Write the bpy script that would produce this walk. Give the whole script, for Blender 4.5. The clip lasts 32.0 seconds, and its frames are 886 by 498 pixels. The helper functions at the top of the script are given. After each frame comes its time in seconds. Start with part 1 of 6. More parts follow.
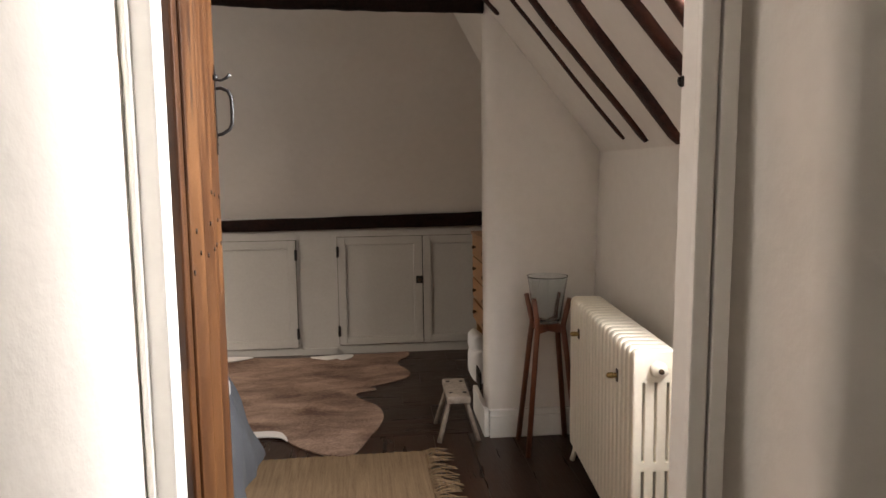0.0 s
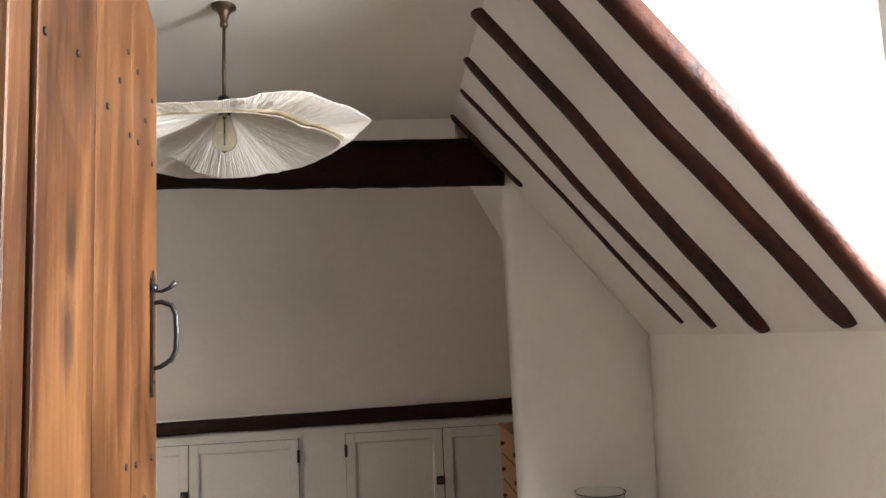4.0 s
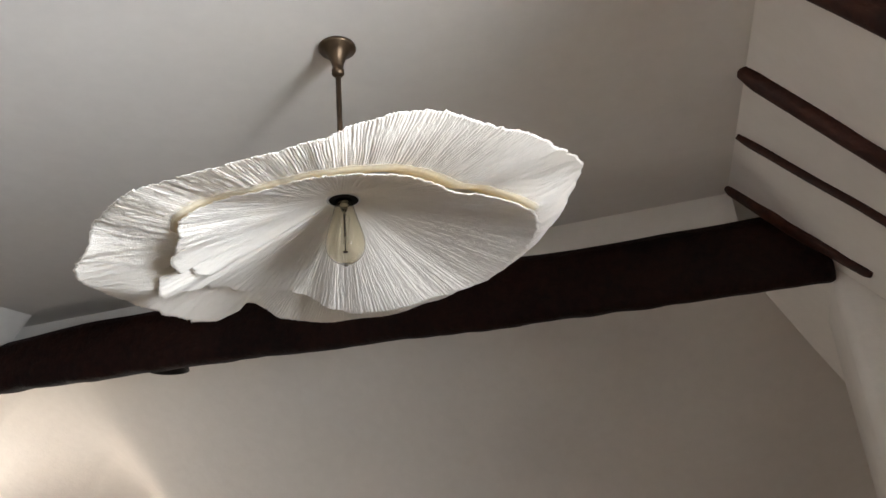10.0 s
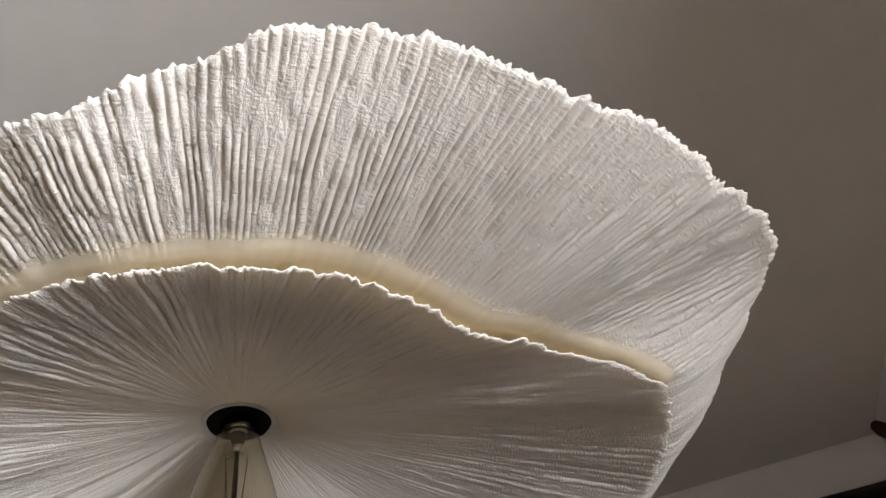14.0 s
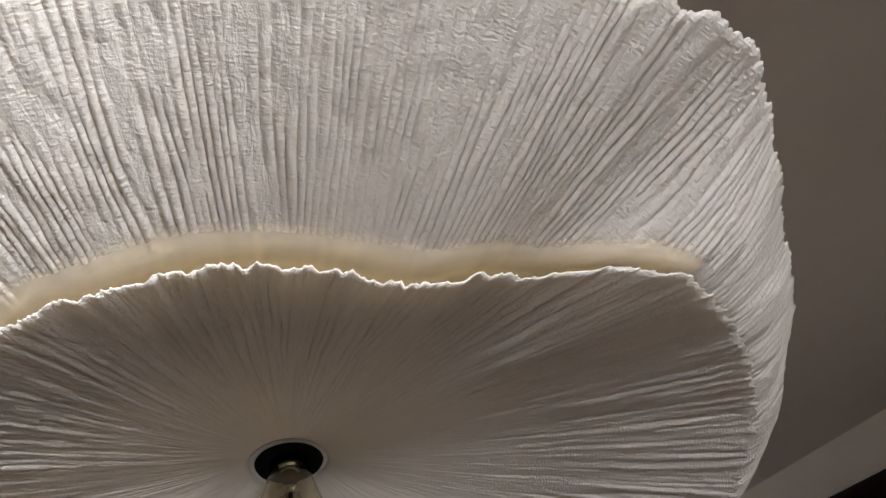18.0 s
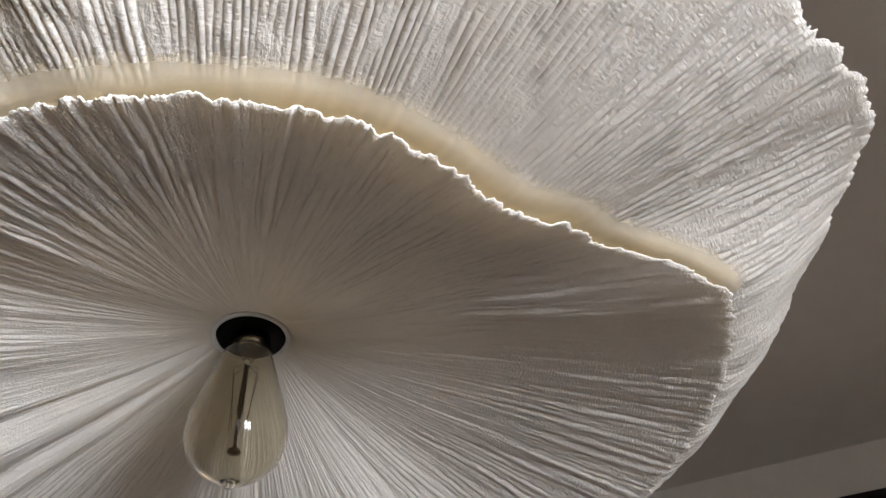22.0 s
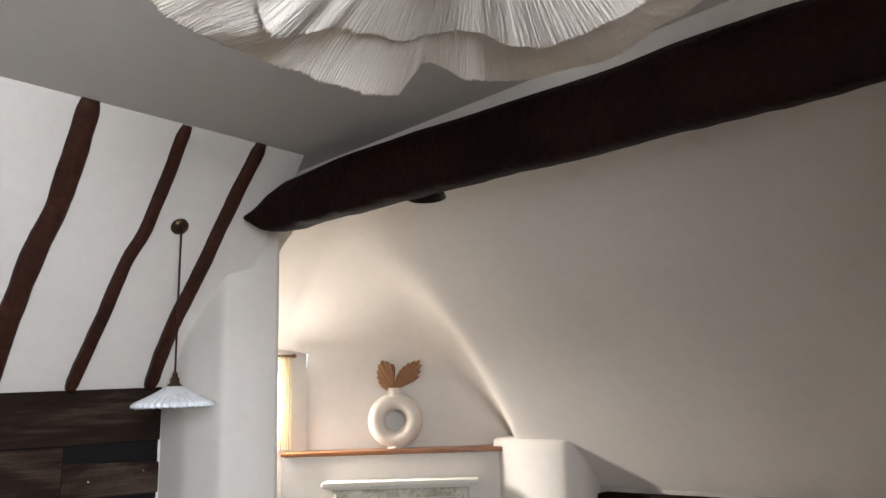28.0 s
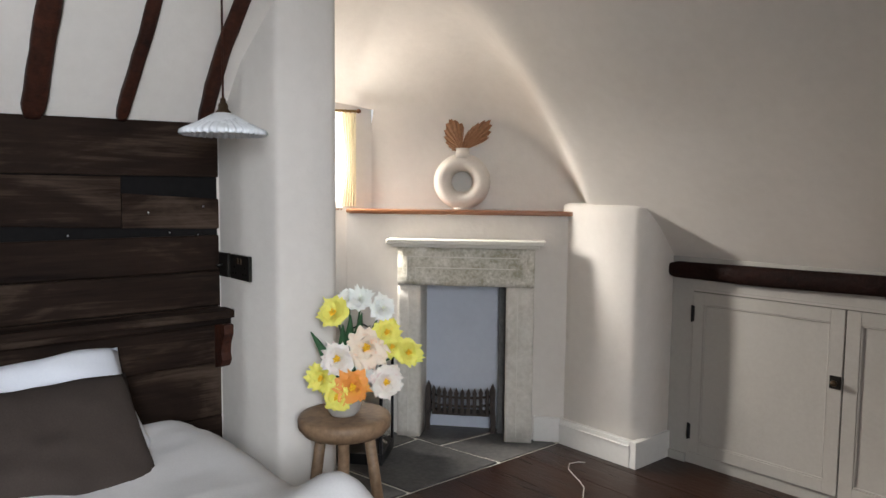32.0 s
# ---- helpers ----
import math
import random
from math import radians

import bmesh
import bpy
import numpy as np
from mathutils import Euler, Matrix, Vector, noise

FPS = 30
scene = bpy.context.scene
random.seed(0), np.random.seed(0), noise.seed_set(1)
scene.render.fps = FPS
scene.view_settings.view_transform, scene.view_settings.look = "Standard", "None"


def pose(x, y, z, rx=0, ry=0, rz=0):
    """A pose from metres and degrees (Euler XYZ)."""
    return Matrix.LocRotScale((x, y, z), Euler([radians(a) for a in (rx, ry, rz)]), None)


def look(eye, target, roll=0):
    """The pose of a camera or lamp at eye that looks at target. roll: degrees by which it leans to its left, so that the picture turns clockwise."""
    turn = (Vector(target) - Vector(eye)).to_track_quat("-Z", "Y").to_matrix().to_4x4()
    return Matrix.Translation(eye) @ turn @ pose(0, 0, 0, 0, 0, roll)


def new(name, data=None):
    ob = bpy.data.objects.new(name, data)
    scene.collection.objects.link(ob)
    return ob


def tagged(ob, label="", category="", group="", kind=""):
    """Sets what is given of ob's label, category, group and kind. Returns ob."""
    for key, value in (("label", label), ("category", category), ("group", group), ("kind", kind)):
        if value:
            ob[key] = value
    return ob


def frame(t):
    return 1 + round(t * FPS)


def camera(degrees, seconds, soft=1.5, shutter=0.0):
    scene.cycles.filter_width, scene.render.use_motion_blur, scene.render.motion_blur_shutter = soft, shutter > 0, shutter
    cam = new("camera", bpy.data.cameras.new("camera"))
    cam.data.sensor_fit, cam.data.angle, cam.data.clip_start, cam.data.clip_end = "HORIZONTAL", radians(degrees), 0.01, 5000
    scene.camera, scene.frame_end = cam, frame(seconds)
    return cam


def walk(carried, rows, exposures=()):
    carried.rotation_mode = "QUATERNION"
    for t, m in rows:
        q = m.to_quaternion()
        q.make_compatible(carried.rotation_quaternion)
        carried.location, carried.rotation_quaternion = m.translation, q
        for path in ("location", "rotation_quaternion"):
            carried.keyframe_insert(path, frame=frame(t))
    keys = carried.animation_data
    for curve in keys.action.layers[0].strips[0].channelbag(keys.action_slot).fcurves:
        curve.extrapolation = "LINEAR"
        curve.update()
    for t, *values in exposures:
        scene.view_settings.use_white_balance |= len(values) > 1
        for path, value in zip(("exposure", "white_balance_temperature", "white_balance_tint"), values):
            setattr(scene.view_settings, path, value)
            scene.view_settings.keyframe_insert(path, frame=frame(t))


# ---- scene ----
cam = camera(63.3, 32.0)
PATH = [
    (0, (-0.21, 0.746, 1.259), (-0.029, 2.726, 1.045), -0.8),
    (0.5, (-0.209, 0.766, 1.266), (-0.033, 2.75, 1.087), -0.9),
    (1, (-0.219, 0.798, 1.281), (-0.04, 2.786, 1.152), -1.0),
    (1.5, (-0.223, 0.86, 1.299), (-0.045, 2.851, 1.228), -1.1),
    (2, (-0.231, 0.946, 1.32), (-0.046, 2.937, 1.326), -1.5),
    (2.5, (-0.228, 1.021, 1.33), (-0.045, 3.011, 1.399), -1.7),
    (3, (-0.224, 1.077, 1.338), (-0.04, 3.064, 1.479), -2.1),
    (3.5, (-0.21, 1.152, 1.357), (-0.039, 3.134, 1.562), -2.5),
    (5.5, (-0.147, 1.445, 1.39), (-0.11, 3.422, 1.693), -3.9),
    (6, (-0.158, 1.538, 1.408), (-0.198, 3.508, 1.747), -4.8),
    (6.5, (-0.17, 1.623, 1.42), (-0.303, 3.583, 1.793), -5.2),
    (7, (-0.19, 1.67, 1.429), (-0.398, 3.618, 1.829), -5.3),
    (7.5, (-0.202, 1.729, 1.43), (-0.484, 3.658, 1.876), -5.5),
    (8, (-0.188, 1.827, 1.454), (-0.535, 3.738, 1.931), -5.1),
    (8.5, (-0.17, 1.923, 1.459), (-0.586, 3.808, 1.982), -5.0),
    (9, (-0.156, 1.981, 1.459), (-0.639, 3.843, 2.007), -4.7),
    (9.5, (-0.158, 2.02, 1.466), (-0.679, 3.857, 2.064), -4.8),
    (10, (-0.172, 2.1, 1.494), (-0.682, 3.904, 2.191), -5.1),
    (10.5, (-0.198, 2.215, 1.535), (-0.67, 3.98, 2.347), -5.6),
    (11, (-0.243, 2.304, 1.555), (-0.672, 4.034, 2.462), -6.1),
    (11.5, (-0.261, 2.396, 1.562), (-0.671, 4.081, 2.558), -6.6),
    (12, (-0.254, 2.493, 1.59), (-0.666, 4.108, 2.695), -6.9),
    (12.5, (-0.264, 2.56, 1.613), (-0.673, 4.113, 2.805), -7.0),
    (13, (-0.308, 2.609, 1.64), (-0.672, 4.091, 2.931), -7.4),
    (13.5, (-0.336, 2.626, 1.646), (-0.649, 4.059, 3.006), -8.8),
    (14, (-0.328, 2.647, 1.662), (-0.631, 4.028, 3.076), -11.2),
    (14.5, (-0.312, 2.667, 1.665), (-0.662, 3.977, 3.135), -13.3),
    (16.5, (-0.268, 2.724, 1.673), (-0.812, 3.892, 3.203), -19.4),
    (17, (-0.261, 2.737, 1.673), (-0.853, 3.896, 3.192), -19.7),
    (17.5, (-0.262, 2.752, 1.669), (-0.882, 3.891, 3.191), -19.4),
    (18, (-0.265, 2.764, 1.668), (-0.915, 3.905, 3.177), -17.4),
    (18.5, (-0.283, 2.775, 1.665), (-0.926, 3.932, 3.164), -15.5),
    (19, (-0.3, 2.785, 1.663), (-0.925, 3.983, 3.137), -13.5),
    (19.5, (-0.312, 2.79, 1.66), (-0.911, 4.024, 3.115), -11.8),
    (20, (-0.32, 2.789, 1.659), (-0.888, 4.06, 3.094), -10.7),
    (20.5, (-0.323, 2.784, 1.658), (-0.87, 4.081, 3.079), -9.4),
    (21, (-0.327, 2.773, 1.658), (-0.84, 4.091, 3.072), -8.2),
    (21.5, (-0.336, 2.755, 1.658), (-0.803, 4.087, 3.075), -6.7),
    (22, (-0.349, 2.722, 1.656), (-0.77, 4.073, 3.07), -5.6),
    (22.5, (-0.353, 2.678, 1.647), (-0.743, 4.049, 3.05), -5.1),
    (23, (-0.342, 2.624, 1.632), (-0.741, 4.02, 3.007), -5.1),
    (23.5, (-0.319, 2.597, 1.616), (-0.784, 4.013, 2.949), -5.2),
    (24, (-0.249, 2.572, 1.599), (-0.847, 3.995, 2.871), -4.6),
    (24.5, (-0.185, 2.556, 1.582), (-0.916, 3.983, 2.778), -4.6),
    (26.5, (-0.157, 2.524, 1.505), (-1.25, 3.958, 2.37), -4.1),
    (27, (-0.159, 2.53, 1.477), (-1.333, 3.966, 2.226), -3.4),
    (27.5, (-0.175, 2.546, 1.456), (-1.447, 3.977, 2.032), -2.6),
    (28, (-0.192, 2.539, 1.415), (-1.533, 3.968, 1.816), -2.0),
    (28.5, (-0.216, 2.541, 1.372), (-1.603, 3.962, 1.611), -1.9),
    (29, (-0.218, 2.565, 1.346), (-1.629, 3.977, 1.473), -1.8),
    (29.5, (-0.223, 2.579, 1.326), (-1.647, 3.982, 1.396), -1.7),
    (30, (-0.224, 2.582, 1.313), (-1.672, 3.961, 1.347), -1.4),
    (30.5, (-0.242, 2.597, 1.295), (-1.708, 3.957, 1.279), -1.1),
    (31, (-0.283, 2.632, 1.271), (-1.762, 3.976, 1.186), -0.5),
    (31.5, (-0.312, 2.675, 1.262), (-1.807, 3.998, 1.132), 0.1),
    (32, (-0.342, 2.724, 1.254), (-1.854, 4.022, 1.091), 0.5),
]
EXPOSURES = [(0.0, -0.48, 7020, 15), (3.0, -0.44, 6880, 14), (6.0, -0.15, 6300, 9), (9.0, -0.25, 6150, 9), (10.5, -0.4, 6350, 11), (12.0, -0.57, 6400, 13), (13.0, -1.0, 6500, 14), (14.0, -1.0, 6500, 14), (17.0, -1.2, 6500, 15), (18.0, -1.15, 6500, 15), (19.0, -0.75, 6400, 14), (20.0, -0.32, 6250, 12), (21.0, -0.55, 6300, 12), (22.0, -0.78, 6300, 13), (24.5, -0.85, 6350, 13), (27.0, -0.45, 6350, 12), (29.0, -0.64, 6330, 11), (32.0, -0.70, 6300, 11)]
walk(cam, [(t, look(eye, target, roll)) for t, eye, target, roll in PATH], EXPOSURES)

# ---- light ----
world = bpy.data.worlds.new("sky")
scene.world = world
world.use_nodes = True
wn = world.node_tree.nodes
sky = wn.new("ShaderNodeTexSky")
sky.sky_type, sky.sun_disc, sky.sun_elevation, sky.sun_rotation = "NISHITA", False, radians(40), radians(120)
world.node_tree.links.new(sky.outputs[0], wn["Background"].inputs[0])
wn["Background"].inputs[1].default_value = 0.12

sun = new("sun", bpy.data.lights.new("sun", "SUN"))
sun.data.energy, sun.data.angle, sun.data.color = 1.0, radians(12), (1.0, 0.96, 0.9)
sun.matrix_world = look((6, -3, 6), (0, 2, 0))


def window_lamp(name, place, target, w, h, watts, colour):
    lamp = new(name, bpy.data.lights.new(name, "AREA"))
    lamp.data.shape, lamp.data.size, lamp.data.size_y = "RECTANGLE", w, h
    lamp.data.energy, lamp.data.color = watts, colour
    lamp.matrix_world = look(place, target)
    return lamp


window_lamp("dormer_daylight", (0.992, 2.16, 1.70), (-1.8, 3.3, 0.55), 0.60, 0.84, 137, (0.90, 0.95, 1.0)).data.spread = radians(145)
window_lamp("alcove_daylight", (-3.745, 4.60, 1.42), (-3.1, 4.72, 1.95), 0.22, 0.42, 19, (1.0, 0.93, 0.82))
window_lamp("alcove_low_light", (-3.715, 4.535, 1.45), (-1.7, 5.45, 0.15), 0.15, 0.34, 20, (1.0, 0.95, 0.87)).data.spread = radians(75)
window_lamp("landing_daylight", (2.1, 0.38, 1.3), (-0.5, 1.1, 1.1), 0.10, 0.9, 15, (1.0, 0.95, 0.87))


# ---- materials ----
def nodes_of(name):
    m = bpy.data.materials.new(name)
    m.use_nodes = True
    return m, m.node_tree.nodes, m.node_tree.links, m.node_tree.nodes["Principled BSDF"]


def ramp(nd, ln, src, stops):
    r = nd.new("ShaderNodeValToRGB")
    while len(r.color_ramp.elements) < len(stops):
        r.color_ramp.elements.new(0.5)
    for e, (p, c) in zip(r.color_ramp.elements, stops):
        e.position, e.color = p, (*c, 1)
    ln.new(src, r.inputs[0])
    return r.outputs[0]


def noise_node(nd, ln, coord, scale, detail=5, stretch=(1, 1, 1), rough=0.6, distort=0.0):
    mp = nd.new("ShaderNodeMapping")
    mp.inputs["Scale"].default_value = stretch
    ln.new(coord, mp.inputs[0])
    n = nd.new("ShaderNodeTexNoise")
    n.inputs["Scale"].default_value, n.inputs["Detail"].default_value = scale, detail
    n.inputs["Roughness"].default_value, n.inputs["Distortion"].default_value = rough, distort
    ln.new(mp.outputs[0], n.inputs["Vector"])
    return n.outputs["Fac"]


def surface(name, dark, light, rough=0.6, coarse=2.0, fine=40.0, bump=0.15, stretch=(1, 1, 1), metal=0.0, each=0.0, lo=0.3, hi=0.7, gloss_var=0.12, depth=0.01, spec=0.5):
    """Two-scale varied paint, stone, wood or metal."""
    m, nd, ln, bs = nodes_of(name)
    tc = nd.new("ShaderNodeTexCoord").outputs["Object"]
    info = None
    if each:
        info = nd.new("ShaderNodeObjectInfo").outputs["Random"]
        add = nd.new("ShaderNodeVectorMath")
        add.operation = "ADD"
        sc = nd.new("ShaderNodeMath")
        sc.operation = "MULTIPLY"
        sc.inputs[1].default_value = 37.0
        ln.new(info, sc.inputs[0])
        ln.new(tc, add.inputs[0])
        ln.new(sc.outputs[0], add.inputs[1])
        tc = add.outputs[0]
    a = noise_node(nd, ln, tc, coarse, 6, stretch, 0.62, 0.4)
    b = noise_node(nd, ln, tc, fine, 4, stretch, 0.6)
    mix = nd.new("ShaderNodeMath")
    mix.operation = "MULTIPLY_ADD"
    mix.inputs[1].default_value = 0.45
    ln.new(b, mix.inputs[0])
    half = nd.new("ShaderNodeMath")
    half.operation = "MULTIPLY"
    half.inputs[1].default_value = 0.55
    ln.new(a, half.inputs[0])
    ln.new(half.outputs[0], mix.inputs[2])
    fac = mix.outputs[0]
    if each:
        sh = nd.new("ShaderNodeMath")
        sh.operation = "MULTIPLY_ADD"
        sh.inputs[1].default_value, sh.inputs[2].default_value = each, -each / 2
        ln.new(info, sh.inputs[0])
        ad = nd.new("ShaderNodeMath")
        ln.new(fac, ad.inputs[0])
        ln.new(sh.outputs[0], ad.inputs[1])
        fac = ad.outputs[0]
    ln.new(ramp(nd, ln, fac, [(lo, dark), (hi, light)]), bs.inputs["Base Color"])
    rr = nd.new("ShaderNodeMath")
    rr.operation = "MULTIPLY_ADD"
    rr.inputs[1].default_value, rr.inputs[2].default_value = gloss_var * 2, rough - gloss_var
    ln.new(a, rr.inputs[0])
    ln.new(rr.outputs[0], bs.inputs["Roughness"])
    bs.inputs["Metallic"].default_value = metal
    bs.inputs["Specular IOR Level"].default_value = spec
    bp = nd.new("ShaderNodeBump")
    bp.inputs["Strength"].default_value, bp.inputs["Distance"].default_value = bump, depth
    ln.new(fac, bp.inputs["Height"])
    ln.new(bp.outputs[0], bs.inputs["Normal"])
    return m


PLASTER = surface("plaster", (0.66, 0.615, 0.56), (0.73, 0.685, 0.63), 0.85, 1.6, 22, 0.22, depth=0.02, gloss_var=0.04)
CEILING = surface("ceiling_paint", (0.60, 0.558, 0.508), (0.66, 0.615, 0.562), 0.88, 1.2, 30, 0.08, depth=0.01, gloss_var=0.04)
WHITE = surface("white_gloss_paint", (0.72, 0.70, 0.66), (0.80, 0.78, 0.74), 0.4, 3, 50, 0.06)
CUPBOARD = surface("stone_grey_paint", (0.355, 0.333, 0.298), (0.41, 0.386, 0.35), 0.5, 4, 60, 0.05)
TIMBER = surface("dark_oak", (0.0035, 0.0011, 0.0007), (0.023, 0.0064, 0.0034), 0.68, 5, 45, 0.9, (1, 1, 1), lo=0.36, hi=0.74, depth=0.016, spec=0.13)
RAFTER = surface("stained_rafter", (0.010, 0.0026, 0.0015), (0.080, 0.023, 0.0105), 0.6, 6, 50, 0.7, (1, 1, 1), lo=0.36, hi=0.76, depth=0.01, spec=0.25)
FLOORWOOD = surface("dark_floorboard", (0.0065, 0.0024, 0.0013), (0.045, 0.0160, 0.0070), 0.31, 3, 18, 0.35, (7, 0.7, 1), each=0.12, lo=0.30, hi=0.80, spec=0.35, gloss_var=0.16)


def grained(name, dark, mid, light, knot, rough=0.36):
    """Varnished pine: wavy growth rings along z, darker worn patches, a few knots."""
    m, nd, ln, bs = nodes_of(name)
    tc = nd.new("ShaderNodeTexCoord").outputs["Object"]
    info = nd.new("ShaderNodeObjectInfo").outputs["Random"]
    shift = nd.new("ShaderNodeVectorMath")
    shift.operation = "MULTIPLY_ADD"
    shift.inputs[1].default_value = (3.0, 0.0, 11.0)
    ln.new(info, shift.inputs[0])
    ln.new(tc, shift.inputs[2])
    tc = shift.outputs[0]
    bend = noise_node(nd, ln, tc, 3.2, 2, (2.2, 1, 0.55), 0.5, 0.2)
    mp = nd.new("ShaderNodeMapping")
    mp.inputs["Scale"].default_value = (1, 0.3, 0.035)
    ln.new(tc, mp.inputs[0])
    sway = nd.new("ShaderNodeVectorMath")
    sway.operation = "MULTIPLY_ADD"
    sway.inputs[1].default_value = (0.085, 0.0, 0.0)
    ln.new(bend, sway.inputs[0])
    ln.new(mp.outputs[0], sway.inputs[2])
    wave = nd.new("ShaderNodeTexWave")
    wave.wave_profile = "SAW"
    wave.inputs["Scale"].default_value, wave.inputs["Distortion"].default_value = 17.0, 5.0
    wave.inputs["Detail"].default_value, wave.inputs["Detail Scale"].default_value = 3.0, 1.6
    ln.new(sway.outputs[0], wave.inputs["Vector"])
    fibre = noise_node(nd, ln, tc, 60, 4, (5, 1, 0.16), 0.65)
    worn = noise_node(nd, ln, tc, 3.0, 5, (2.6, 1, 0.7), 0.6, 0.7)

    def mixed(a, wa, b, wb):
        x, y = nd.new("ShaderNodeMath"), nd.new("ShaderNodeMath")
        x.operation, y.operation = "MULTIPLY", "MULTIPLY_ADD"
        x.inputs[1].default_value, y.inputs[1].default_value = wa, wb
        ln.new(a, x.inputs[0])
        ln.new(b, y.inputs[0])
        ln.new(x.outputs[0], y.inputs[2])
        return y.outputs[0]

    fac = mixed(mixed(wave.outputs["Fac"], 0.12, fibre, 0.36), 1.0, worn, 0.90)
    body = ramp(nd, ln, fac, [(0.44, dark), (0.66, mid), (0.88, light)])
    vor = nd.new("ShaderNodeTexVoronoi")
    vor.inputs["Scale"].default_value = 2.6
    kmap = nd.new("ShaderNodeMapping")
    kmap.inputs["Scale"].default_value = (2.4, 0.2, 1.1)
    ln.new(tc, kmap.inputs[0])
    ln.new(kmap.outputs[0], vor.inputs["Vector"])
    spot = ramp(nd, ln, vor.outputs["Distance"], [(0.05, (0.85, 0.85, 0.85)), (0.17, (0, 0, 0))])
    mix = nd.new("ShaderNodeMix")
    mix.data_type = "RGBA"
    mix.inputs[7].default_value = (*knot, 1)
    ln.new(spot, mix.inputs[0])
    ln.new(body, mix.inputs[6])
    ln.new(mix.outputs[2], bs.inputs["Base Color"])
    gloss = nd.new("ShaderNodeMath")
    gloss.operation = "MULTIPLY_ADD"
    gloss.inputs[1].default_value, gloss.inputs[2].default_value = 0.30, rough - 0.13
    ln.new(worn, gloss.inputs[0])
    ln.new(gloss.outputs[0], bs.inputs["Roughness"])
    bp = nd.new("ShaderNodeBump")
    bp.inputs["Strength"].default_value, bp.inputs["Distance"].default_value = 0.35, 0.004
    ln.new(fac, bp.inputs["Height"])
    ln.new(bp.outputs[0], bs.inputs["Normal"])
    return m


PINE = grained("orange_pine", (0.015, 0.0044, 0.0017), (0.068, 0.0236, 0.0062), (0.142, 0.058, 0.0162), (0.016, 0.005, 0.0025))


def reclaimed(name):
    """Old wall boards: a broad dark wash, wavy grain and charred bands, each board its own."""
    m, nd, ln, bs = nodes_of(name)
    tc = nd.new("ShaderNodeTexCoord").outputs["Object"]
    info = nd.new("ShaderNodeObjectInfo").outputs["Random"]
    away = nd.new("ShaderNodeVectorMath")
    away.operation = "SCALE"
    away.inputs[0].default_value = (3.1, 17.3, 9.7)
    ln.new(info, away.inputs["Scale"])
    at = nd.new("ShaderNodeVectorMath")
    ln.new(tc, at.inputs[0])
    ln.new(away.outputs[0], at.inputs[1])
    wash = noise_node(nd, ln, at.outputs[0], 3.4, 5, (1, 0.55, 1.5), 0.6, 0.8)
    grain = noise_node(nd, ln, at.outputs[0], 15, 5, (1, 0.16, 3.2), 0.65, 1.2)
    char = noise_node(nd, ln, at.outputs[0], 2.6, 4, (1, 0.4, 2.6), 0.55, 0.5)
    blend = nd.new("ShaderNodeMath")
    blend.operation = "MULTIPLY_ADD"
    blend.inputs[1].default_value = 0.34
    ln.new(grain, blend.inputs[0])
    most = nd.new("ShaderNodeMath")
    most.operation = "MULTIPLY_ADD"
    most.inputs[1].default_value = 0.62
    ln.new(wash, most.inputs[0])
    own = nd.new("ShaderNodeMath")
    own.operation = "MULTIPLY_ADD"
    own.inputs[1].default_value, own.inputs[2].default_value = 0.12, -0.06
    ln.new(info, own.inputs[0])
    ln.new(own.outputs[0], most.inputs[2])
    ln.new(most.outputs[0], blend.inputs[2])
    body = ramp(nd, ln, blend.outputs[0], [(0.30, (0.0050, 0.0024, 0.0015)), (0.48, (0.0175, 0.0096, 0.0061)), (0.68, (0.080, 0.055, 0.039))])
    burnt = nd.new("ShaderNodeMix")
    burnt.data_type = "RGBA"
    ln.new(ramp(nd, ln, char, [(0.56, (0, 0, 0)), (0.70, (0.9, 0.9, 0.9))]), burnt.inputs[0])
    ln.new(body, burnt.inputs[6])
    burnt.inputs[7].default_value = (0.0035, 0.0022, 0.0018, 1)
    ln.new(burnt.outputs[2], bs.inputs["Base Color"])
    bs.inputs["Roughness"].default_value, bs.inputs["Specular IOR Level"].default_value = 0.8, 0.12
    bp = nd.new("ShaderNodeBump")
    bp.inputs["Strength"].default_value, bp.inputs["Distance"].default_value = 0.7, 0.006
    ln.new(blend.outputs[0], bp.inputs["Height"])
    ln.new(bp.outputs[0], bs.inputs["Normal"])
    return m


HEADWOOD = reclaimed("reclaimed_board")
STOOLWOOD = surface("rustic_wood", (0.11, 0.062, 0.032), (0.36, 0.235, 0.14), 0.55, 9, 40, 0.35, (1, 1, 1))
GREYWOOD = surface("weathered_wood", (0.16, 0.12, 0.09), (0.40, 0.33, 0.27), 0.7, 9, 45, 0.35)
MAHOGANY = surface("red_brown_wood", (0.07, 0.020, 0.009), (0.20, 0.062, 0.027), 0.35, 6, 40, 0.12, (6, 6, 0.7))
HONEY = surface("honey_pine", (0.145, 0.066, 0.024), (0.27, 0.132, 0.050), 0.45, 5, 30, 0.12, (1, 1, 6))
SHELFWOOD = surface("varnished_shelf", (0.17, 0.06, 0.022), (0.36, 0.15, 0.06), 0.35, 6, 40, 0.15, (1, 1, 8))
STONE = surface("limestone", (0.54, 0.505, 0.44), (0.76, 0.725, 0.66), 0.85, 7, 50, 0.6, each=0.06, depth=0.010, lo=0.34, hi=0.68)
CARVED = surface("weathered_limestone", (0.36, 0.335, 0.245), (0.78, 0.745, 0.67), 0.88, 13, 60, 0.9, depth=0.012, lo=0.38, hi=0.64)
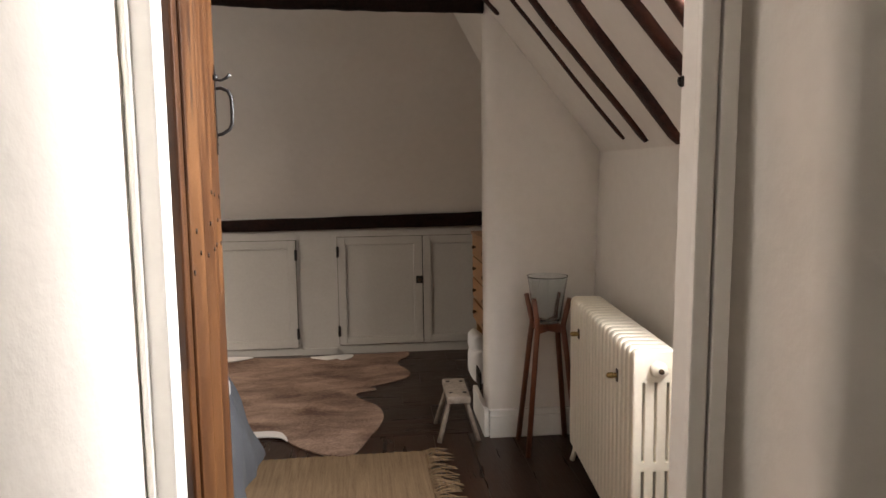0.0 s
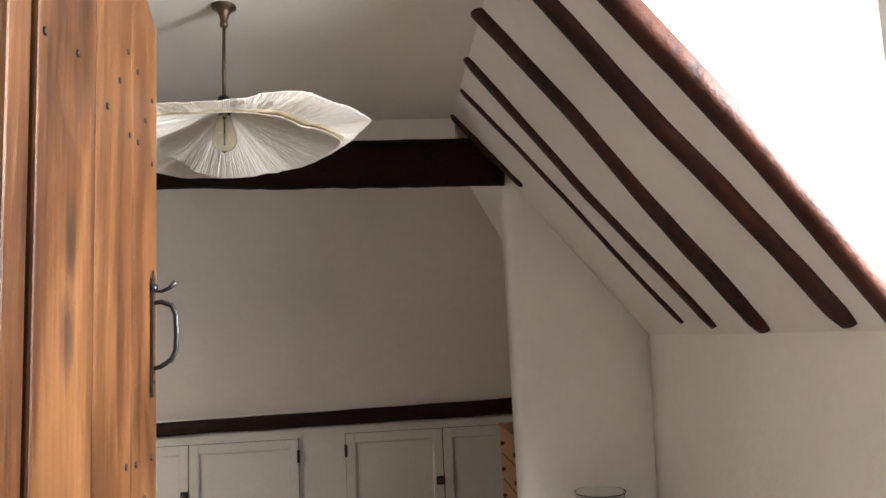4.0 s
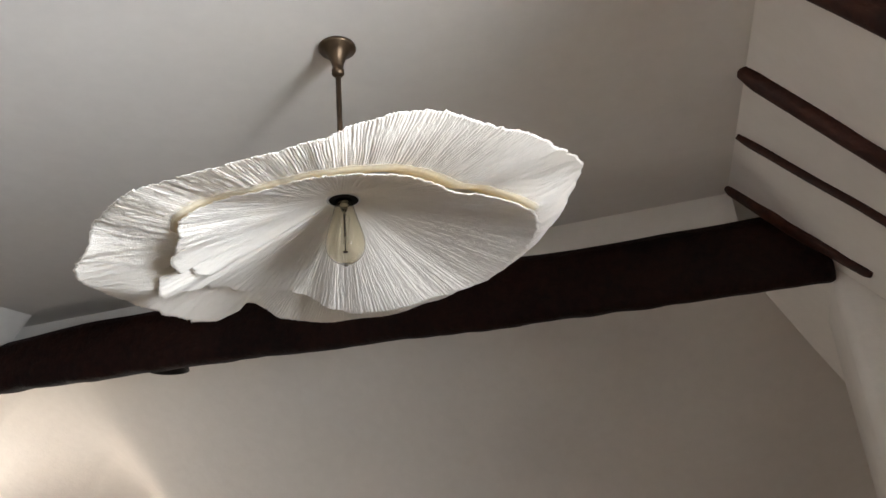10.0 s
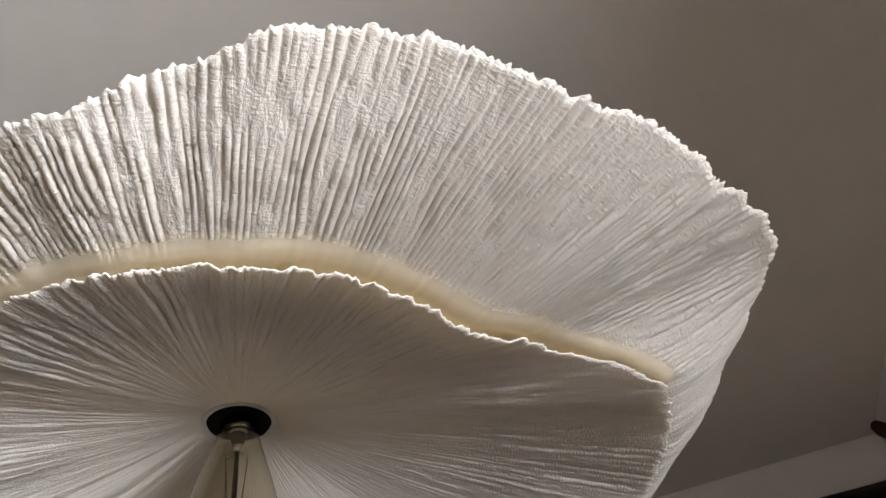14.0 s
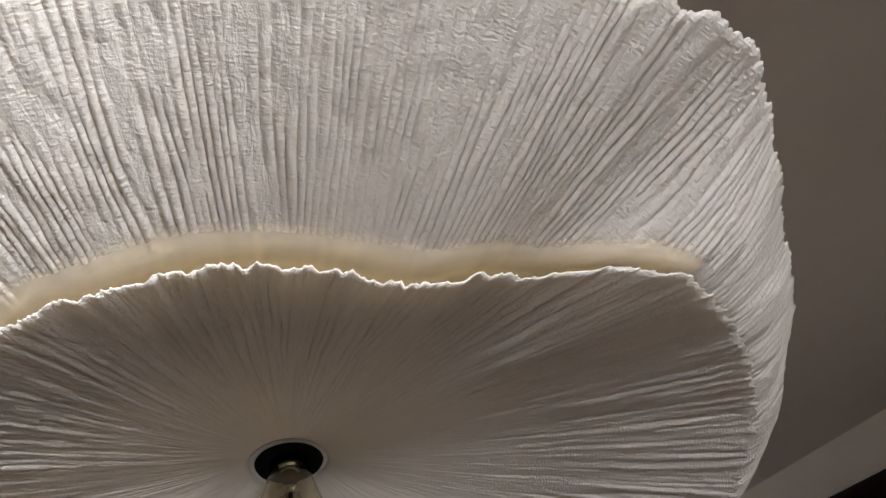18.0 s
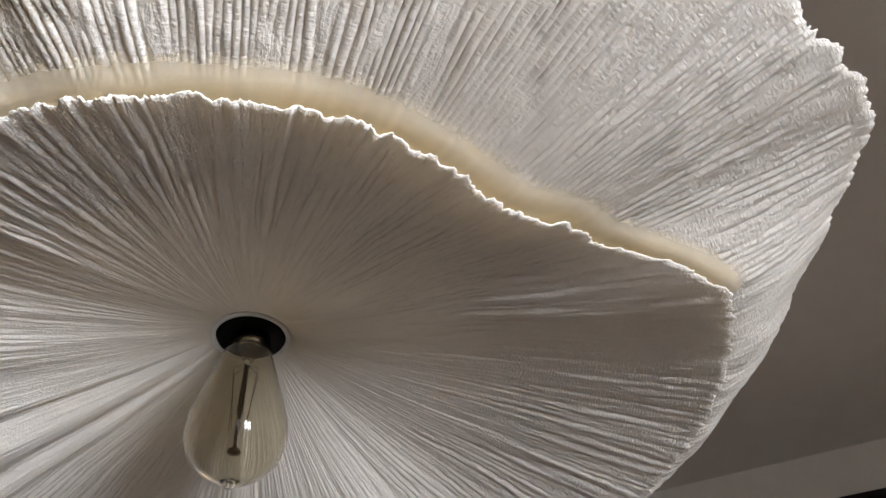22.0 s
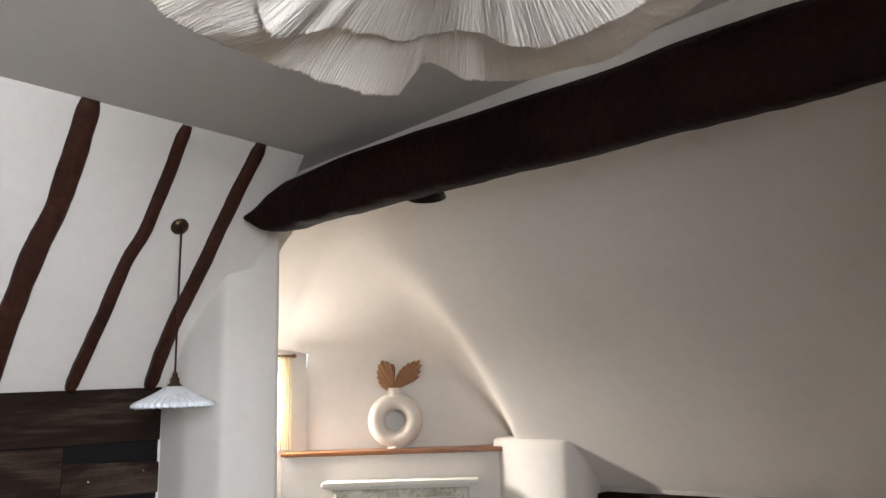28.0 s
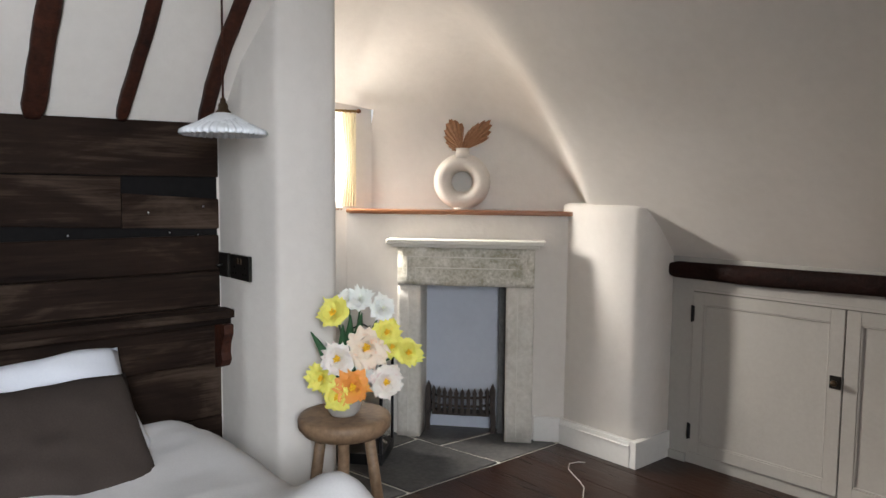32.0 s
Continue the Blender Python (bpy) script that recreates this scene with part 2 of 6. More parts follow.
FLAG = surface("flagstone", (0.035, 0.035, 0.036), (0.135, 0.130, 0.122), 0.58, 6, 40, 0.4, each=0.2, depth=0.01)
CHALK = surface("pale_stone_line", (0.66, 0.63, 0.56), (0.74, 0.71, 0.65), 0.85, 9, 55, 0.2)
IRON = surface("black_iron", (0.006, 0.006, 0.007), (0.024, 0.023, 0.023), 0.40, 12, 80, 0.3, metal=0.4)
RUSTIRON = surface("cast_iron_grate", (0.022, 0.017, 0.015), (0.075, 0.055, 0.046), 0.6, 14, 80, 0.5, metal=0.3)
BRONZE = surface("bronze", (0.045, 0.03, 0.018), (0.11, 0.072, 0.042), 0.38, 12, 90, 0.1, metal=0.8)
BRASS = surface("aged_brass", (0.26, 0.17, 0.06), (0.42, 0.29, 0.12), 0.35, 12, 90, 0.1, metal=0.9)
CREAMIRON = surface("cream_radiator_enamel", (0.72, 0.66, 0.54), (0.80, 0.74, 0.62), 0.38, 5, 60, 0.06)
CERAMIC = surface("matt_ceramic", (0.60, 0.54, 0.47), (0.68, 0.62, 0.55), 0.8, 6, 90, 0.15)
POT = surface("grey_pottery", (0.42, 0.40, 0.36), (0.52, 0.49, 0.45), 0.75, 9, 70, 0.2)
LINEN = surface("white_linen", (0.57, 0.56, 0.555), (0.66, 0.65, 0.645), 0.9, 6, 160, 0.2, depth=0.004)
WHITECOTTON = surface("bluish_white_cotton", (0.72, 0.74, 0.80), (0.79, 0.81, 0.86), 0.9, 6, 160, 0.15, depth=0.004)
TAUPE = surface("taupe_linen", (0.034, 0.0255, 0.0215), (0.058, 0.045, 0.0385), 0.95, 5, 220, 0.3, depth=0.003, spec=0.2)
GREYTHROW = surface("grey_wool", (0.062, 0.066, 0.074), (0.108, 0.113, 0.124), 0.95, 6, 200, 0.35, depth=0.004)
JUTE = surface("jute", (0.105, 0.064, 0.035), (0.27, 0.180, 0.103), 0.95, 7, 90, 0.7, (14, 0.5, 1), depth=0.006, spec=0.2)
HIDE = surface("brown_cowhide", (0.090, 0.044, 0.027), (0.42, 0.285, 0.21), 0.72, 3.0, 90, 0.35, (1, 2.2, 1), lo=0.40, hi=0.66, depth=0.004, spec=0.3)
HIDEWHITE = surface("white_cowhide", (0.56, 0.52, 0.48), (0.68, 0.64, 0.60), 0.75, 6, 120, 0.3, depth=0.004)
LEAFDRY = surface("dried_palm", (0.235, 0.110, 0.052), (0.42, 0.225, 0.118), 0.7, 9, 60, 0.2)
GREENLEAF = surface("tulip_leaf", (0.015, 0.055, 0.020), (0.06, 0.15, 0.06), 0.45, 12, 40, 0.1)
FIREBACK = surface("blue_grey_board", (0.50, 0.53, 0.60), (0.56, 0.59, 0.66), 0.7, 3, 40, 0.06)
SOOT = surface("matt_black", (0.004, 0.0035, 0.0035), (0.009, 0.008, 0.0075), 0.85, spec=0.15)
BLACKPLATE = surface("dark_bronze_plate", (0.010, 0.009, 0.008), (0.03, 0.027, 0.022), 0.35, 10, 70, 0.05, metal=0.5)
PAPERWHITE = surface("fluted_opal_glass", (0.72, 0.74, 0.76), (0.80, 0.82, 0.84), 0.25, 6, 60, 0.02)
CABLE = surface("cable_sheath", (0.5, 0.48, 0.45), (0.6, 0.58, 0.55), 0.5)
NAIL = surface("nail_head", (0.012, 0.008, 0.006), (0.03, 0.02, 0.015), 0.5, metal=0.4)
SILVERNAIL = surface("bright_pin", (0.5, 0.5, 0.5), (0.7, 0.7, 0.7), 0.3, metal=1.0)


def petal_paint(name, centre, edge):
    m, nd, ln, bs = nodes_of(name)
    uv = nd.new("ShaderNodeUVMap").outputs[0]
    sep = nd.new("ShaderNodeSeparateXYZ")
    ln.new(uv, sep.inputs[0])
    n = noise_node(nd, ln, uv, 9, 4, (8, 1, 1))
    add = nd.new("ShaderNodeMath")
    add.operation = "MULTIPLY_ADD"
    add.inputs[1].default_value = 0.35
    ln.new(n, add.inputs[0])
    ln.new(sep.outputs[1], add.inputs[2])
    ln.new(ramp(nd, ln, add.outputs[0], [(0.25, centre), (0.85, edge)]), bs.inputs["Base Color"])
    bs.inputs["Roughness"].default_value = 0.6
    bs.inputs["Subsurface Weight"].default_value = 0.08
    return m


YELLOWP = petal_paint("yellow_petal", (0.80, 0.56, 0.02), (0.86, 0.78, 0.16))
WHITEP = petal_paint("white_petal", (0.74, 0.74, 0.46), (0.88, 0.87, 0.81))
ORANGEP = petal_paint("orange_petal", (0.82, 0.46, 0.02), (0.85, 0.34, 0.07))
PEACHP = petal_paint("peach_petal", (0.88, 0.40, 0.12), (0.88, 0.72, 0.56))
PINKP = petal_paint("pink_white_petal", (0.50, 0.05, 0.07), (0.86, 0.76, 0.68))


HEART = surface("yellow_stamen", (0.80, 0.42, 0.01), (0.88, 0.60, 0.03), 0.7, 30, 120, 0.1)


def glass(name, tint=(1, 1, 1), rough=0.0, alpha=None):
    m, nd, ln, bs = nodes_of(name)
    bs.inputs["Base Color"].default_value = (*tint, 1)
    bs.inputs["Transmission Weight"].default_value = 1.0
    bs.inputs["Roughness"].default_value, bs.inputs["IOR"].default_value = rough, 1.45
    return m


GLASS = glass("blue_tinted_glass", (0.89, 0.935, 0.95))
PANE = glass("window_pane", (1, 1, 1))
BULBGLASS = glass("smoky_bulb_glass", (0.90, 0.87, 0.77))

CREPE, nd, ln, bs = nodes_of("crepe_paper")
uvn = nd.new("ShaderNodeUVMap").outputs[0]
pleat = noise_node(nd, ln, uvn, 1.0, 3, (520, 34, 1), 0.55, 0.4)
cross = noise_node(nd, ln, uvn, 1.0, 3, (640, 330, 1), 0.6)
mixh = nd.new("ShaderNodeMath")
mixh.operation = "MULTIPLY_ADD"
mixh.inputs[1].default_value = 0.62
ln.new(cross, mixh.inputs[0])
ln.new(pleat, mixh.inputs[2])
sepr = nd.new("ShaderNodeSeparateXYZ")
ln.new(uvn, sepr.inputs[0])
reach = nd.new("ShaderNodeMapRange")
reach.interpolation_type = "SMOOTHSTEP"
reach.inputs[1].default_value, reach.inputs[2].default_value, reach.inputs[3].default_value = 0.06, 0.40, 0.25
ln.new(sepr.outputs[1], reach.inputs[0])
bmp = nd.new("ShaderNodeBump")
ln.new(reach.outputs[0], bmp.inputs["Strength"])
bmp.inputs["Strength"].default_value, bmp.inputs["Distance"].default_value = 1.0, 0.0015
ln.new(mixh.outputs[0], bmp.inputs["Height"])
ln.new(ramp(nd, ln, mixh.outputs[0], [(0.35, (0.77, 0.725, 0.66)), (0.85, (0.84, 0.795, 0.73))]), bs.inputs["Base Color"])
bs.inputs["Roughness"].default_value = 0.9
ln.new(bmp.outputs[0], bs.inputs["Normal"])
trl = nd.new("ShaderNodeBsdfTranslucent")
trl.inputs[0].default_value = (0.90, 0.80, 0.62, 1)
ln.new(bmp.outputs[0], trl.inputs["Normal"])
mixs = nd.new("ShaderNodeMixShader")
mixs.inputs[0].default_value = 0.30
ln.new(bs.outputs[0], mixs.inputs[1])
ln.new(trl.outputs[0], mixs.inputs[2])
ln.new(mixs.outputs[0], nd["Material Output"].inputs["Surface"])

# cream-to-pale ramp and translucency paint the warm glow between the lamp's discs
GLOWBAND, nd, ln, bs = nodes_of("cream_glow_band")
sepu = nd.new("ShaderNodeSeparateXYZ")
ln.new(nd.new("ShaderNodeUVMap").outputs[0], sepu.inputs[0])
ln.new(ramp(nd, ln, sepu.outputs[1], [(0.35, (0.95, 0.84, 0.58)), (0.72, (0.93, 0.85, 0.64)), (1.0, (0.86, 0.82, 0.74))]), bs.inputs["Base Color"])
bs.inputs["Roughness"].default_value = 0.9
sheer = nd.new("ShaderNodeBsdfTransparent")
fade = nd.new("ShaderNodeMixShader")
ln.new(ramp(nd, ln, sepu.outputs[1], [(0.50, (0, 0, 0)), (0.97, (1, 1, 1))]), fade.inputs[0])
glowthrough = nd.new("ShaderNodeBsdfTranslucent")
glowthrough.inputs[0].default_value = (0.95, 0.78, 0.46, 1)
half_lit = nd.new("ShaderNodeMixShader")
half_lit.inputs[0].default_value = 0.55
ln.new(bs.outputs[0], half_lit.inputs[1])
ln.new(glowthrough.outputs[0], half_lit.inputs[2])
ln.new(half_lit.outputs[0], fade.inputs[1])
ln.new(sheer.outputs[0], fade.inputs[2])
ln.new(fade.outputs[0], nd["Material Output"].inputs["Surface"])
CURTAIN, nd, ln, bs = nodes_of("cream_curtain")
bs.inputs["Base Color"].default_value = (0.80, 0.74, 0.60, 1)
bs.inputs["Roughness"].default_value = 0.9
trl = nd.new("ShaderNodeBsdfTranslucent")
trl.inputs[0].default_value = (0.92, 0.82, 0.58, 1)
mixs = nd.new("ShaderNodeMixShader")
mixs.inputs[0].default_value = 0.4
ln.new(bs.outputs[0], mixs.inputs[1])
ln.new(trl.outputs[0], mixs.inputs[2])
ln.new(mixs.outputs[0], nd["Material Output"].inputs["Surface"])
SKYGLOW, nd, ln, bs = nodes_of("bright_overcast_sky")
em = nd.new("ShaderNodeEmission")
em.inputs[0].default_value, em.inputs[1].default_value = (0.95, 0.98, 1.0, 1), 2.2
ln.new(em.outputs[0], nd["Material Output"].inputs["Surface"])


# ---- mesh helpers ----
def finish(bm, smooth=False):
    bmesh.ops.recalc_face_normals(bm, faces=bm.faces)
    for f in bm.faces:
        f.smooth = smooth
    return bm


def link(name, bm, material, parent=None, label="", m=None):
    me = bpy.data.meshes.new(name)
    bm.to_mesh(me)
    bm.free()
    me.materials.append(material)
    ob = new(name, me)
    if m is not None:
        ob.matrix_world = m
    if parent is not None:
        ob.parent = parent
    if label:
        tagged(ob, label)
    return ob


def part(name, bm, material, parent, label=""):
    return link(name, bm, material, parent, label)


def thing(name, m, label, category, group=""):
    ob = new(name)
    ob.empty_display_size = 0.05
    ob.matrix_world = m
    return tagged(ob, label, category, group)


def structure(name, bm, material, label):
    return tagged(link(name, bm, material), label, "", "", "structure")


def box(x0, x1, y0, y1, z0, z1, bevel=0.0, seg=2):
    bm = bmesh.new()
    bmesh.ops.create_cube(bm, size=1, matrix=Matrix.Translation(((x0 + x1) / 2, (y0 + y1) / 2, (z0 + z1) / 2)) @ Matrix.Diagonal((abs(x1 - x0), abs(y1 - y0), abs(z1 - z0), 1)))
    if bevel:
        bmesh.ops.bevel(bm, geom=bm.edges[:], offset=bevel, segments=seg, affect="EDGES", profile=0.6)
    return finish(bm, False)


def prism(points, lo, hi, axis="z", bevel=0.0):
    """A polygon of plan points, drawn out from lo to hi along the axis."""
    bm = bmesh.new()
    put = {"z": lambda a, b, c: (a, b, c), "y": lambda a, b, c: (a, c, b), "x": lambda a, b, c: (c, a, b)}[axis]
    low = [bm.verts.new(put(a, b, lo)) for a, b in points]
    high = [bm.verts.new(put(a, b, hi)) for a, b in points]
    bm.faces.new(low)
    bm.faces.new(high)
    for i in range(len(points)):
        j = (i + 1) % len(points)
        bm.faces.new((low[i], low[j], high[j], high[i]))
    if bevel:
        bmesh.ops.recalc_face_normals(bm, faces=bm.faces)
        bmesh.ops.bevel(bm, geom=bm.edges[:], offset=bevel, segments=2, affect="EDGES", profile=0.6)
    return finish(bm)


def sheet(rows, closed=False):
    """A smooth sheet from rows of points."""
    bm = bmesh.new()
    vs = [[bm.verts.new(p) for p in row] for row in rows]
    for a, b in zip(vs, vs[1:]):
        n = len(a)
        for i in range(n if closed else n - 1):
            j = (i + 1) % n
            bm.faces.new((a[i], a[j], b[j], b[i]))
    return finish(bm, True)


def lathe(profile, seg=32, centre=(0, 0, 0), cap=True):
    bm = bmesh.new()
    rows = []
    for r, z in profile:
        rows.append([bm.verts.new((centre[0] + r * math.cos(2 * math.pi * i / seg), centre[1] + r * math.sin(2 * math.pi * i / seg), centre[2] + z)) for i in range(seg)])
    for a, b in zip(rows, rows[1:]):
        for i in range(seg):
            j = (i + 1) % seg
            bm.faces.new((a[i], a[j], b[j], b[i]))
    for row in (rows[0], rows[-1]):
        if cap and (row[0].co - row[seg // 2].co).length > 1e-4:
            bm.faces.new(row)
    bmesh.ops.remove_doubles(bm, verts=bm.verts, dist=1e-6)
    return finish(bm, True)


def tube(points, radius, seg=10, flat=1.0):
    """A round bar along points; radius is a number or a function of 0..1."""
    pts = [Vector(p) for p in points]
    bm = bmesh.new()
    rows = []
    side = None
    for i, p in enumerate(pts):
        d = (pts[min(i + 1, len(pts) - 1)] - pts[max(i - 1, 0)]).normalized()
        if side is None:
            side = d.cross(Vector((0.3, 0.2, 1))).normalized() if abs(d.z) < 0.9 else d.cross(Vector((1, 0.1, 0))).normalized()
        side = (side - d * side.dot(d)).normalized()
        up = d.cross(side)
        r = radius(i / (len(pts) - 1)) if callable(radius) else radius
        rows.append([bm.verts.new(p + r * (math.cos(2 * math.pi * k / seg) * side + flat * math.sin(2 * math.pi * k / seg) * up)) for k in range(seg)])
    for a, b in zip(rows, rows[1:]):
        for k in range(seg):
            j = (k + 1) % seg
            bm.faces.new((a[k], a[j], b[j], b[k]))
    bm.faces.new(rows[0])
    bm.faces.new(rows[-1])
    return finish(bm, True)


def join(*bms):
    out = bmesh.new()
    for b in bms:
        me = bpy.data.meshes.new("tmp")
        b.to_mesh(me)
        b.free()
        out.from_mesh(me)
        bpy.data.meshes.remove(me)
    return out


def moved(bm, m):
    bmesh.ops.transform(bm, matrix=m, verts=bm.verts)
    return bm


# ---- large structure ----
CEIL = 2.25


def slope_slab(x0, x1, y0, y1, za, zb, along, thick, nx=2, ny=2, rough=0.0, seed=1.0, bulge=None):
    """A plastered roof slope; along 'x' rises across x, along 'y' across y."""
    rows = []
    for i in range(nx + 1):
        row = []
        for j in range(ny + 1):
            u, v = i / nx, j / ny
            x, y = x0 + (x1 - x0) * u, y0 + (y1 - y0) * v
            z = za + (zb - za) * (u if along == "x" else v)
            edge = min(u, v, 1 - u, 1 - v) * 8
            z += bulge(x, u, v) if bulge else 0
            z += rough * min(1, edge) * (noise.noise(Vector((x * 1.3 + seed, y * 1.3, 0))) + 0.4 * noise.noise(Vector((x * 4 + seed, y * 4, 3))))
            row.append((x, y, z))
        rows.append(row)
    low = sheet(rows)
    high = sheet([[(x, y, z + thick) for x, y, z in row] for row in rows])
    return join(low, high)


# landing wall with the doorway
left = []
for k in range(31):
    z = -0.1 + 2.55 * k / 30
    w = 0.007 * noise.noise(Vector((z * 2.3, 21, 0))) - 0.020 * (z - 1.2)
    left.append([(-2.95, 1.775, z), (-2.95, 1.56, z), (-0.64, 0.9, z), (-0.524 + w, 1.570, z), (-0.514 + w, 1.592, z), (-0.513 + w, 1.602, z), (-0.520 + w, 1.614, z), (-0.537 + w * 0.4, 1.628, z), (-0.540, 1.775, z)])
right = []
for k in range(31):
    z = -0.1 + 2.55 * k / 30
    w = 0.005 * noise.noise(Vector((z * 2.3, 31, 0)))
    right.append([(1.7, 1.775, z), (0.300, 1.775, z), (0.300, 1.762, z), (0.326 + w, 1.752, z), (0.332 + w, 1.735, z), (0.336 + w, 1.60, z), (0.341 + w, 1.57, z), (0.363 + w, 1.556, z), (0.45, 1.553, z), (1.7, 1.56, z)])
structure("wall_south", join(sheet(left, True), sheet(right, True), box(-0.53, 0.345, 1.562, 1.772, 1.98, 2.45)), PLASTER, "warm white plastered wall with a cottage doorway")
structure("wall_landing_west", box(-1.1, -0.65, -0.6, 1.0, -0.1, 2.45), PLASTER, "white plastered landing wall")
structure("wall_landing_east", join(box(1.35, 1.5, -0.6, 0.08, -0.1, 2.45), box(1.35, 1.5, 0.76, 1.56, -0.1, 2.45), box(1.35, 1.5, 0.08, 0.76, -0.1, 0.75), box(1.35, 1.5, 0.08, 0.76, 1.85, 2.45)), PLASTER, "white plastered landing wall with a window opening")
structure("wall_landing_south", box(-1.1, 1.5, -0.75, -0.6, -0.1, 2.45), PLASTER, "white plastered landing wall")
structure("ceiling_landing", box(-1.1, 1.5, -0.75, 1.56, 2.35, 2.45), CEILING, "plain white landing ceiling")

structure("wall_west", box(-3.05, -2.862, 1.775, 3.86, -0.1, 1.50), PLASTER, "white plastered low side wall behind the bed")
structure("ceiling_slope_west", slope_slab(-2.90, -2.155, 1.775, 3.95, 1.425, CEIL + 0.006, "x", 0.10, 8, 24, 0.006, 3.0), PLASTER, "white plastered sloping ceiling between dark rafters")
structure("ceiling", join(box(-2.35, 0.28, 1.70, 4.62, CEIL, CEIL + 0.1), box(-3.9, -2.35, 4.05, 4.9, CEIL + 0.03, CEIL + 0.1)), CEILING, "flat off-white plastered ceiling")
structure("ceiling_slope_east", slope_slab(0.086, 0.90, 2.535, 6.0, CEIL + 0.005, 1.245, "x", 0.10, 8, 40, 0.005, 6.0), PLASTER, "white plastered sloping ceiling between dark rafters")
structure("wall_east", join(prism([(0.775, -0.1), (0.825, 1.36), (0.98, 1.40), (0.98, -0.1)], 2.535, 6.0, "y"), prism([(0.775, -0.1), (0.815, 1.12), (0.98, 1.12), (0.98, -0.1)], 1.775, 2.535, "y")), PLASTER, "off-white plastered low wall behind the radiator")
# dormer
structure("dormer_cheek", prism([(0.10, 2.25), (0.10, 2.245), (0.83, 1.345), (0.83, 1.12), (1.12, 1.12), (1.12, 2.25)], 2.535, 2.60, "y"), PLASTER, "white plastered dormer cheek in bright daylight")
structure("ceiling_dormer", box(0.28, 1.2, 1.70, 2.6, CEIL, CEIL + 0.1), CEILING, "white dormer ceiling")
structure("wall_dormer", join(box(1.0, 1.12, 1.775, 1.84, 1.12, 2.25), box(1.0, 1.12, 2.48, 2.535, 1.12, 2.25), box(1.0, 1.12, 1.84, 2.48, 1.12, 1.24), box(1.0, 1.12, 1.84, 2.48, 2.15, 2.25)), PLASTER, "white plastered dormer wall")

# north side: low wall, slope, chimney pier
structure("wall_north", box(-2.24, 0.98, 5.722, 5.87, -0.1, 0.96), CUPBOARD, "grey painted boarded low wall with cupboards")
def ridge(x, u, v):
    """The slope turns a little along an upright line at x = -0.80."""
    return 0.055 * (math.sqrt(max(0.0, x + 0.80) ** 2 + 0.002) - 0.0447) * math.sin(math.pi * v) ** 0.7


structure("ceiling_slope_north", slope_slab(-2.212, 0.95, 5.80, 4.40, 0.888, 2.295, "y", 0.10, 90, 44, 0.016, 9.0, ridge), PLASTER, "grey-white uneven plastered sloping ceiling")
pier_rows = []
for k in range(25):
    z = -0.02 + 2.06 * k / 24
    w = 0.006 * noise.noise(Vector((z * 2.2, 1, 0)))
    lean = 0.012 * (z - 1)
    pier_rows.append([(0.95, 4.45, z), (0.335, 4.45, z), (0.297 + w + lean * 0, 4.10, z), (0.283 + w, 4.058, z), (0.305 + w, 4.03, z), (0.36 + w, 4.022 + w, z), (0.62, 4.02 + w, z), (0.95, 4.01, z)])
structure("wall_pier_east", sheet(pier_rows, True), PLASTER, "off-white plastered chimney pier with rounded corner")
wp = []
for k in range(25):
    z = -0.02 + 2.34 * k / 24
    w = 0.007 * noise.noise(Vector((z * 2.0, 7, 0)))
    wp.append([(-3.75, 4.20, z), (-3.75, 3.845, z), (-2.862, 3.812, z), (-2.70 + w, 3.811, z), (-2.668 + w, 3.812, z), (-2.645 + w, 3.818, z), (-2.535 + w, 3.848, z), (-2.519 + w, 3.8525, z), (-2.507 + w, 3.858, z), (-2.4995 + w, 3.866, z), (-2.4955 + w, 3.878, z), (-2.475 + w, 3.95, z), (-2.452 + w, 4.03, z), (-2.458, 4.052, z), (-2.49, 4.068, z), (-2.60, 4.10, z)])
structure("wall_pier_west", sheet(wp, True), PLASTER, "white plastered pier with soft rounded corner")
structure("plaster_above_beam", box(-2.44, 0.10, 4.045, 4.13, 2.06, CEIL), PLASTER, "strip of white plaster above the beam")

# fireplace corner: diagonal breast, deep shelf, vaulted recess
FP = Matrix.Translation((-2.9745, 5.133, 0)) @ Matrix.Rotation(math.atan2(0.448, 0.517), 4, "Z")
# local frame: x along the breast, y into the wall
structure("wall_breast", moved(join(box(-0.62, -0.24, 0.035, 0.45, -0.1, 1.135), box(0.225, 0.56, 0.035, 0.45, -0.1, 1.135), box(-0.24, 0.225, 0.035, 0.45, 0.80, 1.135), box(-0.24, 0.225, 0.34, 0.45, -0.1, 0.8)), FP), PLASTER, "white painted chimney breast around the fireplace")
stub = []
for k in range(22):
    t = k / 21
    z = 1.20 * t - 0.02
    b = 0.02 * math.sin(t * 2.4) + 0.008 * noise.noise(Vector((z * 3, 5, 0)))
    stub.append([(-2.70, 5.95, z), (-2.66, 5.50, z), (-2.58, 5.47 + b * 0.4, z), (-2.40, 5.475 - b * 0.5, z), (-2.235 - b * 0.3, 5.487 - b * 0.4, z), (-2.195 + b * 0.5, 5.51, z), (-2.182 + b * 0.6, 5.60, z), (-2.19, 5.95, z)])
mid_ = Vector((-2.42, 5.72, 0))
for lift_, draw in ((0.010, 0.03), (0.016, 0.09)):
    stub.append([tuple(Vector(p).lerp(Vector((mid_.x, mid_.y, p[2])), draw) + Vector((0, 0, lift_))) for p in stub[21]])
stub_bm = sheet(stub, True)
stub_bm.verts.ensure_lookup_table()
stub_bm.faces.new(stub_bm.verts[-8:])
structure("wall_stub", stub_bm, PLASTER, "white plastered rounded stub wall beside the fireplace")


def lerp(a, b, t):
    return tuple(p + (q - p) * t for p, q in zip(a, b))


